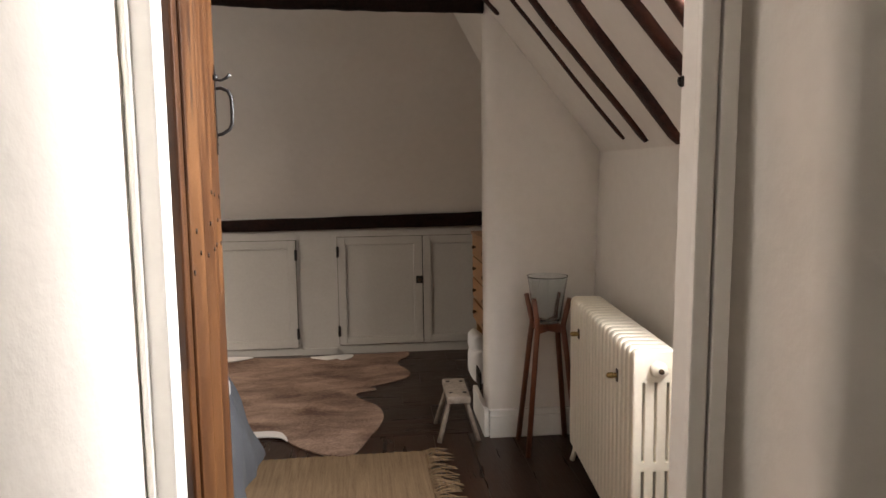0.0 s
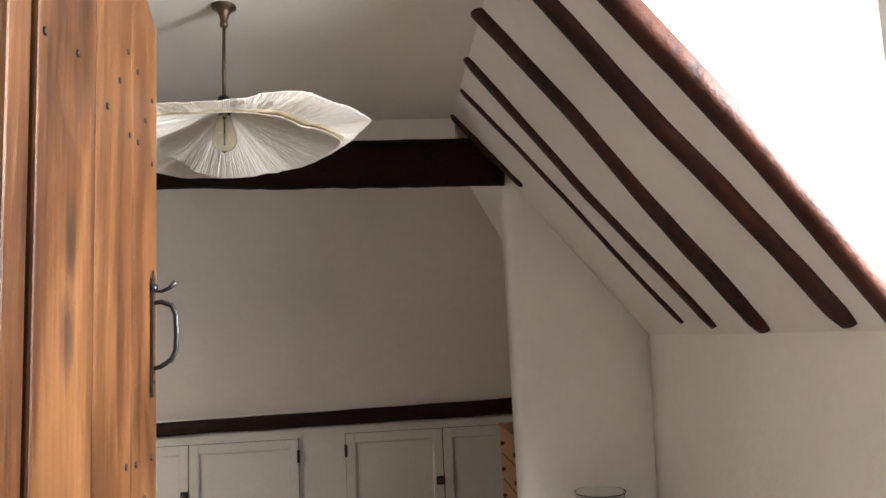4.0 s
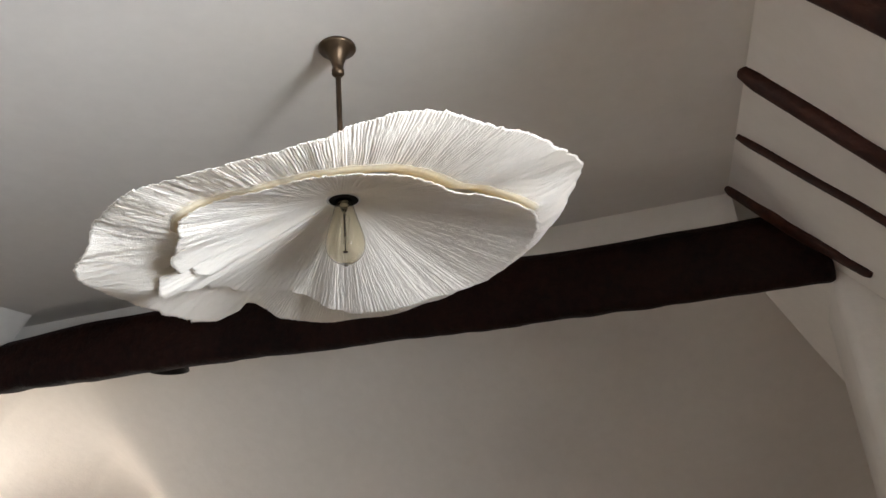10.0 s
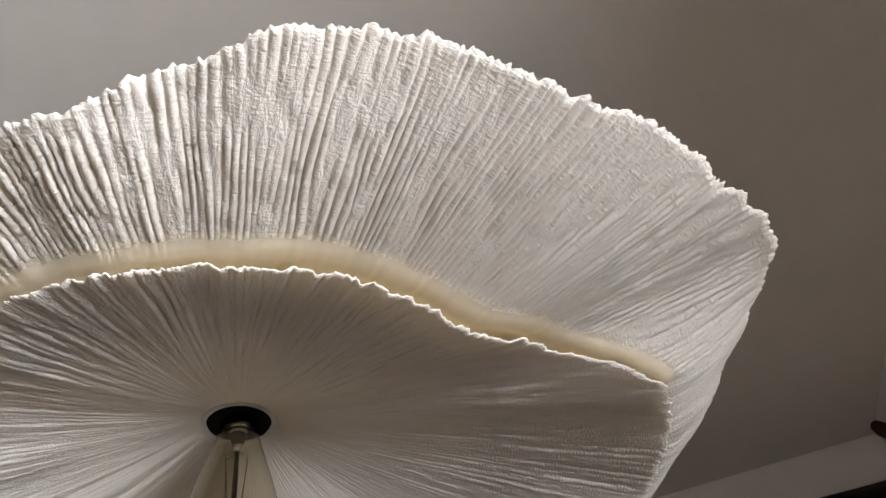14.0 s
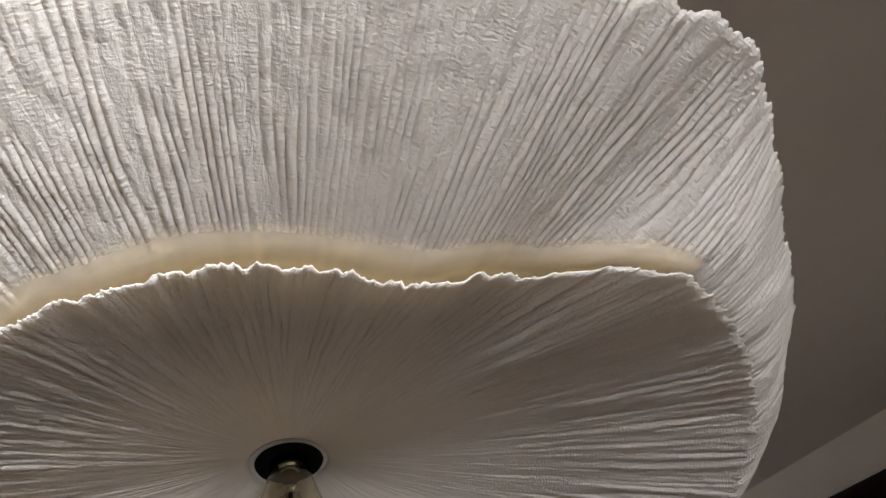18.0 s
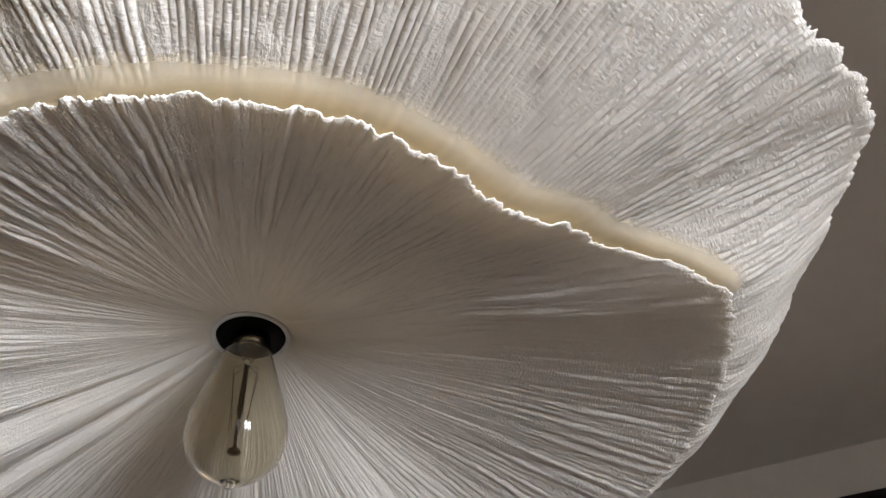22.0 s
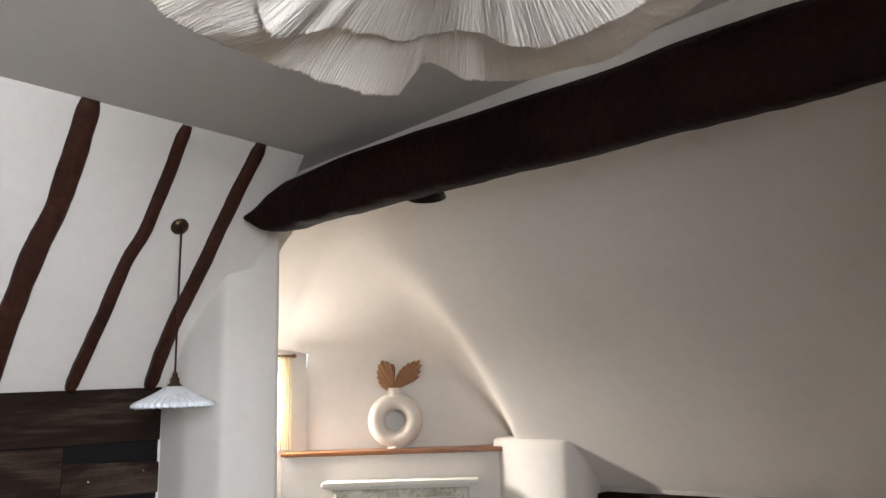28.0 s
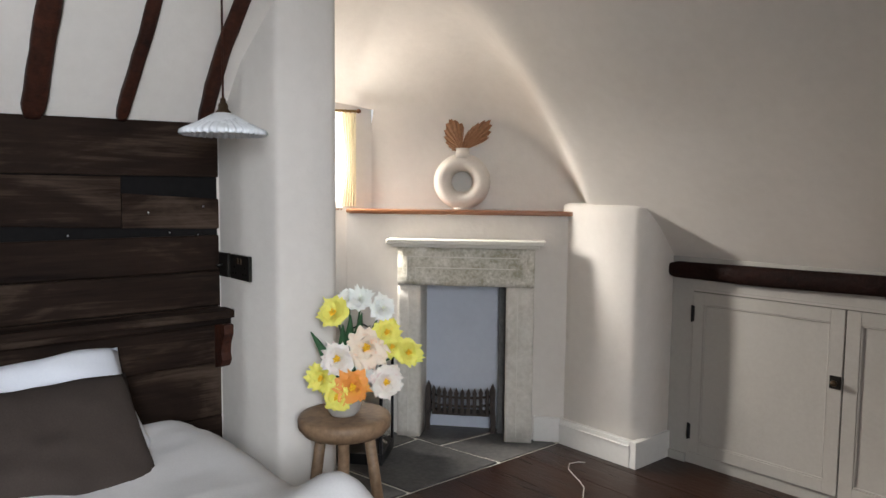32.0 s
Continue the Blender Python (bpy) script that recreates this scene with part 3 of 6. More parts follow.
def poly_at(pts, t):
    s = t * (len(pts) - 1)
    i = min(int(s), len(pts) - 2)
    return lerp(pts[i], pts[i + 1], s - i)


# back of the recess and the vault that joins it to the roof slope in one skin
ARCH = [(-2.60, 5.68, 1.13), (-2.68, 5.62, 1.26), (-2.76, 5.55, 1.40), (-2.86, 5.46, 1.53), (-2.97, 5.36, 1.61), (-3.08, 5.27, 1.645), (-3.25, 5.12, 1.65), (-3.42, 4.97, 1.66), (-3.56, 4.83, 1.70), (-3.70, 4.60, 1.72), (-3.80, 4.10, 1.72)]
CREASE = [(-2.515, 5.51, 1.15), (-2.47, 5.36, 1.32), (-2.448, 5.22, 1.46), (-2.435, 5.06, 1.62), (-2.430, 4.92, 1.765), (-2.45, 4.80, 1.885), (-2.475, 4.69, 1.995), (-2.50, 4.58, 2.11), (-2.48, 4.46, 2.23), (-2.46, 4.30, 2.27), (-2.45, 4.05, 2.27)]
rows = []
for i in range(71):
    t = i / 70
    A, K = Vector(poly_at(ARCH, t)), Vector(poly_at(CREASE, t))
    low = Vector((A.x, A.y, 1.12))
    row = [low.lerp(A, q / 8) for q in range(8)]
    for j in range(17):
        u = j / 16
        p = A.lerp(K, u)
        p.z += math.sin(math.pi * u) * min(1, t * 3) * 0.10
        row.append(p)
    y = min(K.y, 5.80)
    z_plane = min(0.888 + (5.80 - y) * 1.005, 2.29)
    E = Vector((-2.212, y, z_plane))
    row += [K.lerp(E, (q + 1) / 8) for q in range(8)]
    for _ in range(7):
        row = [row[0]] + [(row[q - 1] + row[q] * 2 + row[q + 1]) / 4 for q in range(1, len(row) - 1)] + [row[-1]]
    rows.append([p + 0.005 * Vector((noise.noise(p * 3), noise.noise(p * 3 + Vector((5, 0, 0))), noise.noise(p * 3 + Vector((0, 5, 0))))) * min(1, (len(row) - 1 - q) / 4) for q, p in enumerate(row)])
structure("alcove_vault", join(sheet([r[:] for r in rows[:53]]), sheet([r[8:] for r in rows[52:64]])), PLASTER, "white hand-plastered vault over the fireplace recess")
WIN = Matrix.Translation((-3.571, 4.696, 0)) @ Matrix.Rotation(radians(63), 4, "Z")
structure("wall_alcove_window", moved(join(box(-0.72, -0.36, 0, 0.14, 0.0, 2.3), box(0.085, 0.235, 0, 0.14, 0.0, 2.3), box(-0.36, 0.085, 0, 0.14, 0.0, 1.16), box(-0.36, 0.085, 0, 0.14, 1.66, 2.3)), WIN), PLASTER, "white plastered wall with a small window")

# ---- openings, floor, timbers ----
floor = structure("floor", box(-3.9, 1.5, -0.75, 6.0, -0.12, -0.022), SOOT, "dark stained wide timber floorboards")
random.seed(4)
x = -2.615
k = 0
while x < 0.80:
    w = random.choice((0.17, 0.19, 0.21, 0.23))
    w = min(w, 0.83 - x)
    cuts = [1.0, 1.9 + random.random() * 0.8, 2.9 + random.random() * 0.7, 4.088]
    for a, b in zip(cuts, cuts[1:]):
        part("plank", box(x + 0.0012, x + w - 0.0012, a + 0.0012, b - 0.0012, -0.022, random.uniform(-0.0008, 0.0008)), FLOORWOOD, floor)
    x += w
    k += 1
rows_y = [4.09, 4.309, 4.528, 4.747, 4.966, 5.185, 5.405, 5.73]
for a, b in zip(rows_y, rows_y[1:]):
    cuts = [-0.83, -0.1 + random.uniform(-0.35, 0.3), 0.9 + random.uniform(-0.3, 0.4), 2.615]
    for c, d in zip(cuts, cuts[1:]):
        part("plank", box(a + 0.0012, b - 0.0012, c + 0.0012, d - 0.0012, -0.022, random.uniform(-0.0008, 0.0008)), FLOORWOOD, floor).matrix_basis = pose(0, 0, 0, 0, 0, 90)
for j in range(6):
    part("plank", box(-1.0 + 0.4 * j + 0.002, -0.6 + 0.4 * j - 0.002, -0.6, 0.998, -0.022, 0.0, 0.002, 1), FLOORWOOD, floor)

hearth = structure("hearth", box(-3.9, -2.62, 4.0, 5.7, -0.05, -0.006), CHALK, "worn grey flagstone hearth")
stones = [((-3.50, 4.10), (-2.63, 4.10), (-2.63, 4.50), (-3.50, 4.34)), ((-3.50, 4.36), (-3.06, 4.44), (-3.12, 4.93), (-3.50, 4.88)), ((-3.04, 4.445), (-2.63, 4.52), (-2.63, 5.03), (-3.10, 4.935)), ((-3.50, 4.90), (-2.98, 4.975), (-2.94, 5.48), (-3.46, 5.48)), ((-2.96, 4.98), (-2.63, 5.05), (-2.63, 5.44), (-2.92, 5.48))]
for corners in stones:
    part("flagstone", prism(list(corners), -0.03, 0.001 + random.uniform(-0.002, 0.002), "z", 0.004), FLAG, hearth)

structure("trim_baseboard_pier", join(box(0.30, 0.775, 4.002, 4.026, 0, 0.135, 0.003), box(0.30, 0.775, 3.997, 4.004, 0.10, 0.108, 0.002), box(0.275, 0.297, 4.02, 4.42, 0, 0.135, 0.003)), WHITE, "white painted wooden skirting board")
bb = join(box(-2.61, -2.20, 5.443, 5.472, 0, 0.125, 0.003), box(-2.61, -2.20, 5.436, 5.446, 0.095, 0.104, 0.002), box(-2.198, -2.165, 5.445, 5.72, 0, 0.125, 0.003))
structure("trim_baseboard_stub", join(bb, moved(box(0.352, 0.50, 0.012, 0.034, 0, 0.125, 0.003), FP)), WHITE, "white painted wooden skirting board")

# main beam
beam = thing("ceiling_beam", pose(0, 0, 0), "massive dark hewn oak tie beam under the ceiling", "beam")
BEAM_LOW = [(0.285, 1.962), (-0.3, 1.970), (-0.7, 1.979), (-1.1, 1.994), (-1.55, 1.996), (-1.855, 1.990), (-2.25, 1.978), (-2.312, 2.028)]
BEAM_TOP = [(0.285, 2.158), (0.137, 2.163), (-0.2, 2.160), (-0.45, 2.168), (-0.62, 2.187), (-0.82, 2.193), (-1.16, 2.190), (-1.63, 2.191), (-1.9, 2.176), (-2.19, 2.140), (-2.312, 2.040)]


def level(line, x):
    for (a, u), (b, v) in zip(line, line[1:]):
        if b <= x <= a:
            return u + (v - u) * (a - x) / (a - b)
    return line[-1][1]


rows = []
for i in range(141):
    t = i / 140
    x = 0.285 - 2.597 * t
    lo = sum(level(BEAM_LOW, min(0.285, max(-2.312, x + k * 0.018))) for k in (-1, 0, 1)) / 3
    hi = sum(level(BEAM_TOP, min(0.285, max(-2.312, x + k * 0.03))) for k in (-1, 0, 1)) / 3
    lo += 0.006 * noise.noise(Vector((x * 4, 3, 0))) + 0.004 * noise.noise(Vector((x * 14, 3, 0)))
    hi += 0.005 * noise.noise(Vector((x * 3.5, 8, 0)))
    s_ = (0.31 - x) / 2.815
    forward = max(0.18 * max(0, (0.025 + 2.6 * t / 2.62 - 0.5) / 0.5) ** 1.6, 0.095 * max(0, (s_ - 0.55) / 0.45) ** 1.4)
    y0, zc, zh = 4.0 - forward, (lo + hi) / 2, max(0.006, (hi - lo) / 2)
    row = []
    for dy, dz in ((0.05, -0.97), (0.018, -0.98), (0.004, -0.84), (-0.002, -0.5), (0.0, -0.1), (0.001, 0.3), (0.006, 0.72), (0.03, 1.0), (0.19, 1.0), (0.20, 0.0), (0.19, -0.45), (0.10, -0.86)):
        dent = 0.006 * noise.noise(Vector((x * 7, dy * 20, dz * 2.2))) + 0.003 * noise.noise(Vector((x * 19, dy * 40, dz * 5)))
        row.append((x, y0 + dy + dent, zc + zh * dz + 0.6 * dent))
    rows.append(row)
b = sheet(rows, True)
b.faces.new([v for v in b.verts if abs(v.co.x - 0.285) < 1e-5])
b.faces.new([v for v in b.verts if abs(v.co.x + 2.312) < 1e-5])
part("timber", b, TIMBER, beam)

plate = thing("wall_plate", pose(0, 0, 0), "dark crooked timber rail above the cupboards", "beam")
rows = []
for i in range(71):
    t = i / 70
    x = -2.19 + (0.93 + 2.19) * t
    lo = 0.862 + 0.026 * t + 0.008 * noise.noise(Vector((x * 2, 11, 0))) + 0.003 * noise.noise(Vector((x * 9, 2, 0)))
    hi = 0.935 + 0.048 * t + 0.007 * noise.noise(Vector((x * 2.4, 14, 0)))
    e = 0.012 if i == 0 else 0
    rows.append([(x, 5.725, lo + e), (x, 5.690, lo + e), (x, 5.680, lo + 0.016 + e), (x, 5.680, hi - 0.016 - e), (x, 5.69, hi - e), (x, 5.76, hi - e)])
b = sheet(rows, True)
b.faces.new([v for v in b.verts if abs(v.co.x + 2.19) < 1e-5])
part("timber", b, TIMBER, plate)

# rafters on the east and west slopes
EN, WNORM = (-0.777, 0, -0.629), (0.755, 0, -0.656)


def crooked(points, wide, deep, n, seed, swell=None, lump=0.10, steps=44):
    """A crooked pole along a bent line of points; deep runs along n."""
    pts, n = [Vector(p) for p in points], Vector(n).normalized()
    reach = [0.0]
    for a, b in zip(pts, pts[1:]):
        reach.append(reach[-1] + (b - a).length)
    main = (pts[-1] - pts[0]).normalized()
    s = main.cross(n).normalized()

    def along(t):
        d = t * reach[-1]
        k = max(i for i in range(len(pts) - 1) if reach[i] <= d + 1e-9)
        return pts[k].lerp(pts[k + 1], (d - reach[k]) / (reach[k + 1] - reach[k]))

    prof = [(-1, -1), (-1, 0.30), (-0.80, 0.74), (-0.42, 0.95), (0, 1.0), (0.42, 0.95), (0.80, 0.74), (1, 0.30), (1, -1)]
    bm = bmesh.new()
    rows = []
    for i in range(steps + 1):
        t = i / steps
        c = sum((along(min(1, max(0, t + k * 0.022))) for k in (-2, -1, 0, 1, 2)), Vector()) / 5
        c += s * (0.003 * noise.noise(Vector((seed * 3.1, t * 9, 4))))
        w = wide * (swell(t) if swell else 1) * (1 + lump * noise.noise(Vector((seed, t * 7, 2))) + 0.5 * lump * noise.noise(Vector((seed, t * 23, 5))))
        h = deep * (1 + lump * noise.noise(Vector((seed, t * 5, 9))))
        end = min(1, 0.72 + 0.28 * min(i, steps - i) / 2)
        rows.append([bm.verts.new(c + s * (w / 2 * u * end * (1 + 0.06 * noise.noise(Vector((seed, t * 16, u * 2 + v))))) + n * (h / 2 * v * (end if v > 0 else 1))) for u, v in prof])
    for p, q in zip(rows, rows[1:]):
        for k in range(len(prof)):
            j = (k + 1) % len(prof)
            bm.faces.new((p[k], p[j], q[j], q[k]))
    bm.faces.new(rows[0])
    bm.faces.new(rows[-1])
    return finish(bm, True)


def on_e(x, y):
    return (x, y, CEIL - (x - 0.09) * 1.238)


def on_w(z, y):
    return (-2.158 - (2.25 - z) * 0.868, y, z)


def rafter(label, points, wide, deep, n, seed, swell=None):
    r = thing("rafter", pose(0, 0, 0), label, "rafter", "exposed rafters")
    part("timber", crooked(points, wide, deep, n, seed, swell), RAFTER, r)


def east(label, line, wide, deep, seed, swell=None):
    rafter(label, [on_e(x, y) for x, y in line], wide, deep, EN, seed, swell)


def west(label, line, wide, deep, seed, swell=None):
    rafter(label, [on_w(z, y) for z, y in line], wide, deep, WNORM, seed, swell)


east("thin dark rafter beside the chimney pier", [(0.085, 4.005), (0.205, 3.985), (0.345, 3.925)], 0.044, 0.03, 1, lambda t: 0.7 + 0.7 * math.sin(math.pi * min(1, t * 1.15)))
east("thin dark stained rafter on the slope", [(0.085, 3.688), (0.28, 3.642), (0.46, 3.622), (0.63, 3.615), (0.80, 3.585)], 0.031, 0.028, 2, lambda t: 0.6 + 0.55 * t)
east("dark stained rafter on the slope", [(0.075, 3.424), (0.28, 3.432), (0.44, 3.436), (0.60, 3.41), (0.70, 3.392), (0.815, 3.383)], 0.054, 0.034, 3)
east("wide crooked dark rafter on the slope", [(0.05, 3.098), (0.13, 3.09), (0.33, 3.075), (0.475, 3.102), (0.62, 3.108), (0.71, 3.10), (0.828, 3.112)], 0.078, 0.045, 4, lambda t: 0.82 + 0.34 * math.exp(-((t - 0.80) / 0.24) ** 2))
east("brown stained rafter on the slope", [(0.05, 2.757), (0.258, 2.752), (0.415, 2.764), (0.54, 2.745), (0.68, 2.735), (0.822, 2.735)], 0.074, 0.042, 5)
east("rough brown rafter edging the dormer", [(0.05, 2.553), (0.40, 2.545), (0.55, 2.541), (0.86, 2.578)], 0.066, 0.04, 6)
west("wide crooked dark rafter over the headboard", [(2.262, 3.237), (2.15, 3.24), (2.0, 3.246), (1.877, 3.222), (1.74, 3.218), (1.455, 3.214)], 0.064, 0.035, 7)
west("wavy dark rafter over the headboard", [(2.258, 3.52), (2.20, 3.518), (1.96, 3.518), (1.88, 3.493), (1.72, 3.487), (1.62, 3.478), (1.466, 3.47)], 0.040, 0.03, 8)
west("dark rafter beside the white pier", [(2.262, 3.778), (1.99, 3.756), (1.89, 3.755), (1.70, 3.735), (1.470, 3.745)], 0.048, 0.03, 9)
west("wide dark rafter over the bed", [(2.258, 2.86), (1.9, 2.855), (1.7, 2.838), (1.462, 2.83)], 0.068, 0.06, 12)
west("wide dark rafter over the bed", [(2.258, 2.45), (1.9, 2.44), (1.7, 2.43), (1.462, 2.42)], 0.068, 0.06, 13)

# ---- doorway: frame, door, latch ----
frame_bm = []
frame_bm += [box(-0.547, -0.498, 1.745, 1.80, 0, 2.0, 0.004), box(-0.535, -0.526, 1.735, 1.748, 0, 2.0, 0.003)]
out_of_plumb = Matrix(((1, 0, 0.012, -0.0144), (0, 1, 0, 0), (0, 0, 1, 0), (0, 0, 0, 1)))
for x0, x1, y0, y1 in ((0.244, 0.304, 1.747, 1.80), (0.244, 0.2705, 1.736, 1.750), (0.276, 0.302, 1.736, 1.750)):
    frame_bm.append(moved(box(x0, x1, y0, y1, 0, 2.0, 0.003), out_of_plumb))
frame_bm.append(box(-0.547, 0.313, 1.745, 1.80, 1.985, 2.05, 0.004))
structure("door_frame", join(*frame_bm), WHITE, "white painted wooden door frame")
keep = thing("latch_keep", pose(0.2462, 1.794, 1.387), "small black iron latch keep on the door frame", "latch")
part("plate", box(-0.002, 0.0, -0.005, 0.005, -0.008, 0.008, 0.0005), IRON, keep)
part("hook", tube([(-0.001, 0, -0.006), (-0.005, 0, -0.004), (-0.006, 0, 0.001), (-0.005, 0, 0.006)], 0.0026, 8), IRON, keep)

DOOR = Matrix.Translation((-0.484, 1.817, 0)) @ Matrix.Rotation(math.atan2(0.582, -0.0745), 4, "Z")
# local: x from hinge to free edge, +y away from the bed side
door = tagged(new("door_1"), "orange-brown old pine plank door standing open", "door", "", "structure")
door.matrix_world = DOOR
random.seed(11)
part("hinge_stile", box(-0.022, 0.032, 0.004, 0.034, 0.012, 1.93, 0.004), PINE, door, "darker worn hinge edge of the door")
edges = [0.034, 0.222, 0.407, 0.585]
for i, (a, b) in enumerate(zip(edges, edges[1:])):
    top = 1.93
    bm = box(a + 0.001, b - 0.001, 0.0, 0.032, 0.012, top, 0.003)
    if i == 2:
        for v in bm.verts:
            if v.co.z > 1.86 and v.co.x > 0.57:
                v.co.z -= 0.03
    part("plank", bm, PINE, door)
for z in (0.35, 1.15, 1.72):
    part("ledge", box(0.02, 0.56, 0.033, 0.055, z - 0.055, z + 0.055, 0.004), PINE, door)
NAILS = [(0.376, 1.775), (0.329, 1.717), (0.434, 1.769), (0.269, 1.663), (0.541, 1.762), (0.387, 1.662), (0.489, 1.714), (0.438, 1.666), (0.541, 1.66), (0.10, 1.72), (0.15, 1.68), (0.05, 1.66)]
for xx, z in NAILS + [(u, v - 0.55) for u, v in NAILS] + [(u, v - 1.36) for u, v in NAILS]:
    part("nail", lathe([(0.0, -0.0018), (0.0042, -0.0014), (0.0046, 0.001)], 8), NAIL, door).matrix_basis = Matrix.Translation((xx, -0.001, z)) @ Matrix.Rotation(radians(90), 4, "X")
for xx in (0.222, 0.407):
    part("plank_gap", box(xx - 0.0011, xx + 0.0011, 0.0012, 0.028, 0.014, 1.925), SOOT, door, "dark open joint between planks")

latch = part("latch", prism([(-0.010, -0.155), (0.010, -0.155), (0.013, -0.13), (0.010, -0.115), (0.012, 0.10), (0.016, 0.125), (0.009, 0.142), (0.0, 0.158), (-0.009, 0.142), (-0.016, 0.125), (-0.012, 0.10), (-0.010, -0.115), (-0.013, -0.13)], 0.0, 0.004, "y", 0.001), IRON, door, "black iron latch plate")
latch.matrix_basis = Matrix.Translation((0.535, -0.005, 1.396)) @ Matrix.Diagonal((0.62, 0.56, 0.61, 1))
part("handle", tube([(0, 0, 0.075), (0, -0.018, 0.078), (0, -0.045, 0.068), (0, -0.056, 0.045), (0, -0.058, 0.0), (0, -0.056, -0.045), (0, -0.045, -0.066), (0, -0.018, -0.082), (0, 0, -0.086)], lambda t: 0.0055 + 0.002 * math.sin(math.pi * t), 10), IRON, latch, "curved black iron pull handle")
part("thumb_lever", join(tube([(0, 0.002, 0.105), (0, -0.02, 0.104), (0, -0.04, 0.112), (0, -0.056, 0.126)], lambda t: 0.0055 + 0.004 * t * t, 10, 0.7), tube([(0, 0.0, 0.105), (0, 0.0, 0.122)], 0.01, 8)), IRON, latch, "black iron thumb lever")
for z in (0.128, -0.118, -0.095):
    part("screw", lathe([(0, -0.002), (0.005, -0.001), (0.0055, 0.001)], 10, (0, 0, 0)), IRON, latch).matrix_basis = Matrix.Translation((0, -0.001, z)) @ Matrix.Rotation(radians(90), 4, "X")


# ---- cupboards in the low wall ----
def cupboard(x0, xm, x1, lo0, hi0, label):
    c = thing("cupboard", pose(x0, 5.722, 0), label, "cupboard", "cupboards under the eaves")
    w = x1 - x0
    part("surround", join(box(-0.012, 0, -0.006, 0.0, lo0, hi0 + 0.012), box(w, w + 0.012, -0.006, 0.0, lo0, hi0 + 0.012), box(0, w, -0.006, 0, hi0, hi0 + 0.012)), CUPBOARD, c)
    # added thin dark sheet stands in for the shade in the door gaps
    part("recess", box(0.0, w, -0.0015, -0.0003, lo0, hi0), BLACKPLATE, c)
    for a, b, hinge in ((0, xm - x0, 0), (xm - x0, w, 1)):
        a, b = a + 0.003, b - 0.003
        lo, hi, s = lo0 + 0.004, hi0 - 0.003, 0.052
        d = part("door", box(a + s - 0.004, b - s + 0.004, -0.004, -0.0004, lo + s - 0.004, hi - s + 0.004), CUPBOARD, c)
        for u, v in ((a, a + s), (b - s, b)):
            part("stile", box(u, v, -0.012, -0.001, lo, hi, 0.0015, 1), CUPBOARD, d)
        for u, v in ((hi - s, hi), (lo, lo + s)):
            part("rail", box(a + s, b - s, -0.012, -0.001, u, v, 0.0015, 1), CUPBOARD, d)
        for q, (u, v) in enumerate(((a + s, b - s), (a + s, b - s))):
            part("moulding", box(u, v, -0.010, -0.004, (lo + s) if q else (hi - s - 0.009), (lo + s + 0.009) if q else (hi - s), 0.003, 1), CUPBOARD, d)
        for u in (a + s, b - s - 0.009):
            part("moulding", box(u, u + 0.009, -0.010, -0.004, lo + s + 0.009, hi - s - 0.009, 0.003, 1), CUPBOARD, d)
        hx = a if hinge == 0 else b
        for z in (lo + 0.10, hi - 0.10):
            part("hinge", join(box(hx - 0.009, hx + 0.009, -0.0145, -0.012, z - 0.036, z + 0.036, 0.001, 1), tube([(hx - 0.003, -0.016, z - 0.038), (hx - 0.003, -0.016, z + 0.038)], 0.004, 8)), IRON, d, "dark iron butt hinge")
        if hinge == 0:
            k = part("knob", box(b - 0.045, b - 0.001, -0.017, -0.012, 0.487, 0.539, 0.002, 1), BLACKPLATE, d, "dark bronze square latch plate and knob")
            part("turn", lathe([(0, 0.03), (0.010, 0.028), (0.013, 0.020), (0.008, 0.010), (0.006, 0.0)], 14), BRONZE, k).matrix_basis = Matrix.Translation((b - 0.021, -0.017, 0.513)) @ Matrix.Rotation(radians(90), 4, "X")
    return c


cupboard(-2.066, -1.415, -0.768, 0.050, 0.806, "grey painted double cupboard with dark bronze knob")
cupboard(-0.490, 0.100, 0.69, 0.060, 0.822, "grey painted double cupboard beside the chest of drawers")
structure("trim_baseboard_north", join(box(-2.17, -2.08, 5.708, 5.722, 0, 0.04), box(-0.755, -0.505, 5.708, 5.722, 0, 0.045)), CUPBOARD, "grey painted low skirting")

# ---- radiator ----
rad = thing("radiator", pose(0.676, 3.70, 0, 0, 0, -4.1), "cream cast iron column radiator under the sloping ceiling", "radiator")


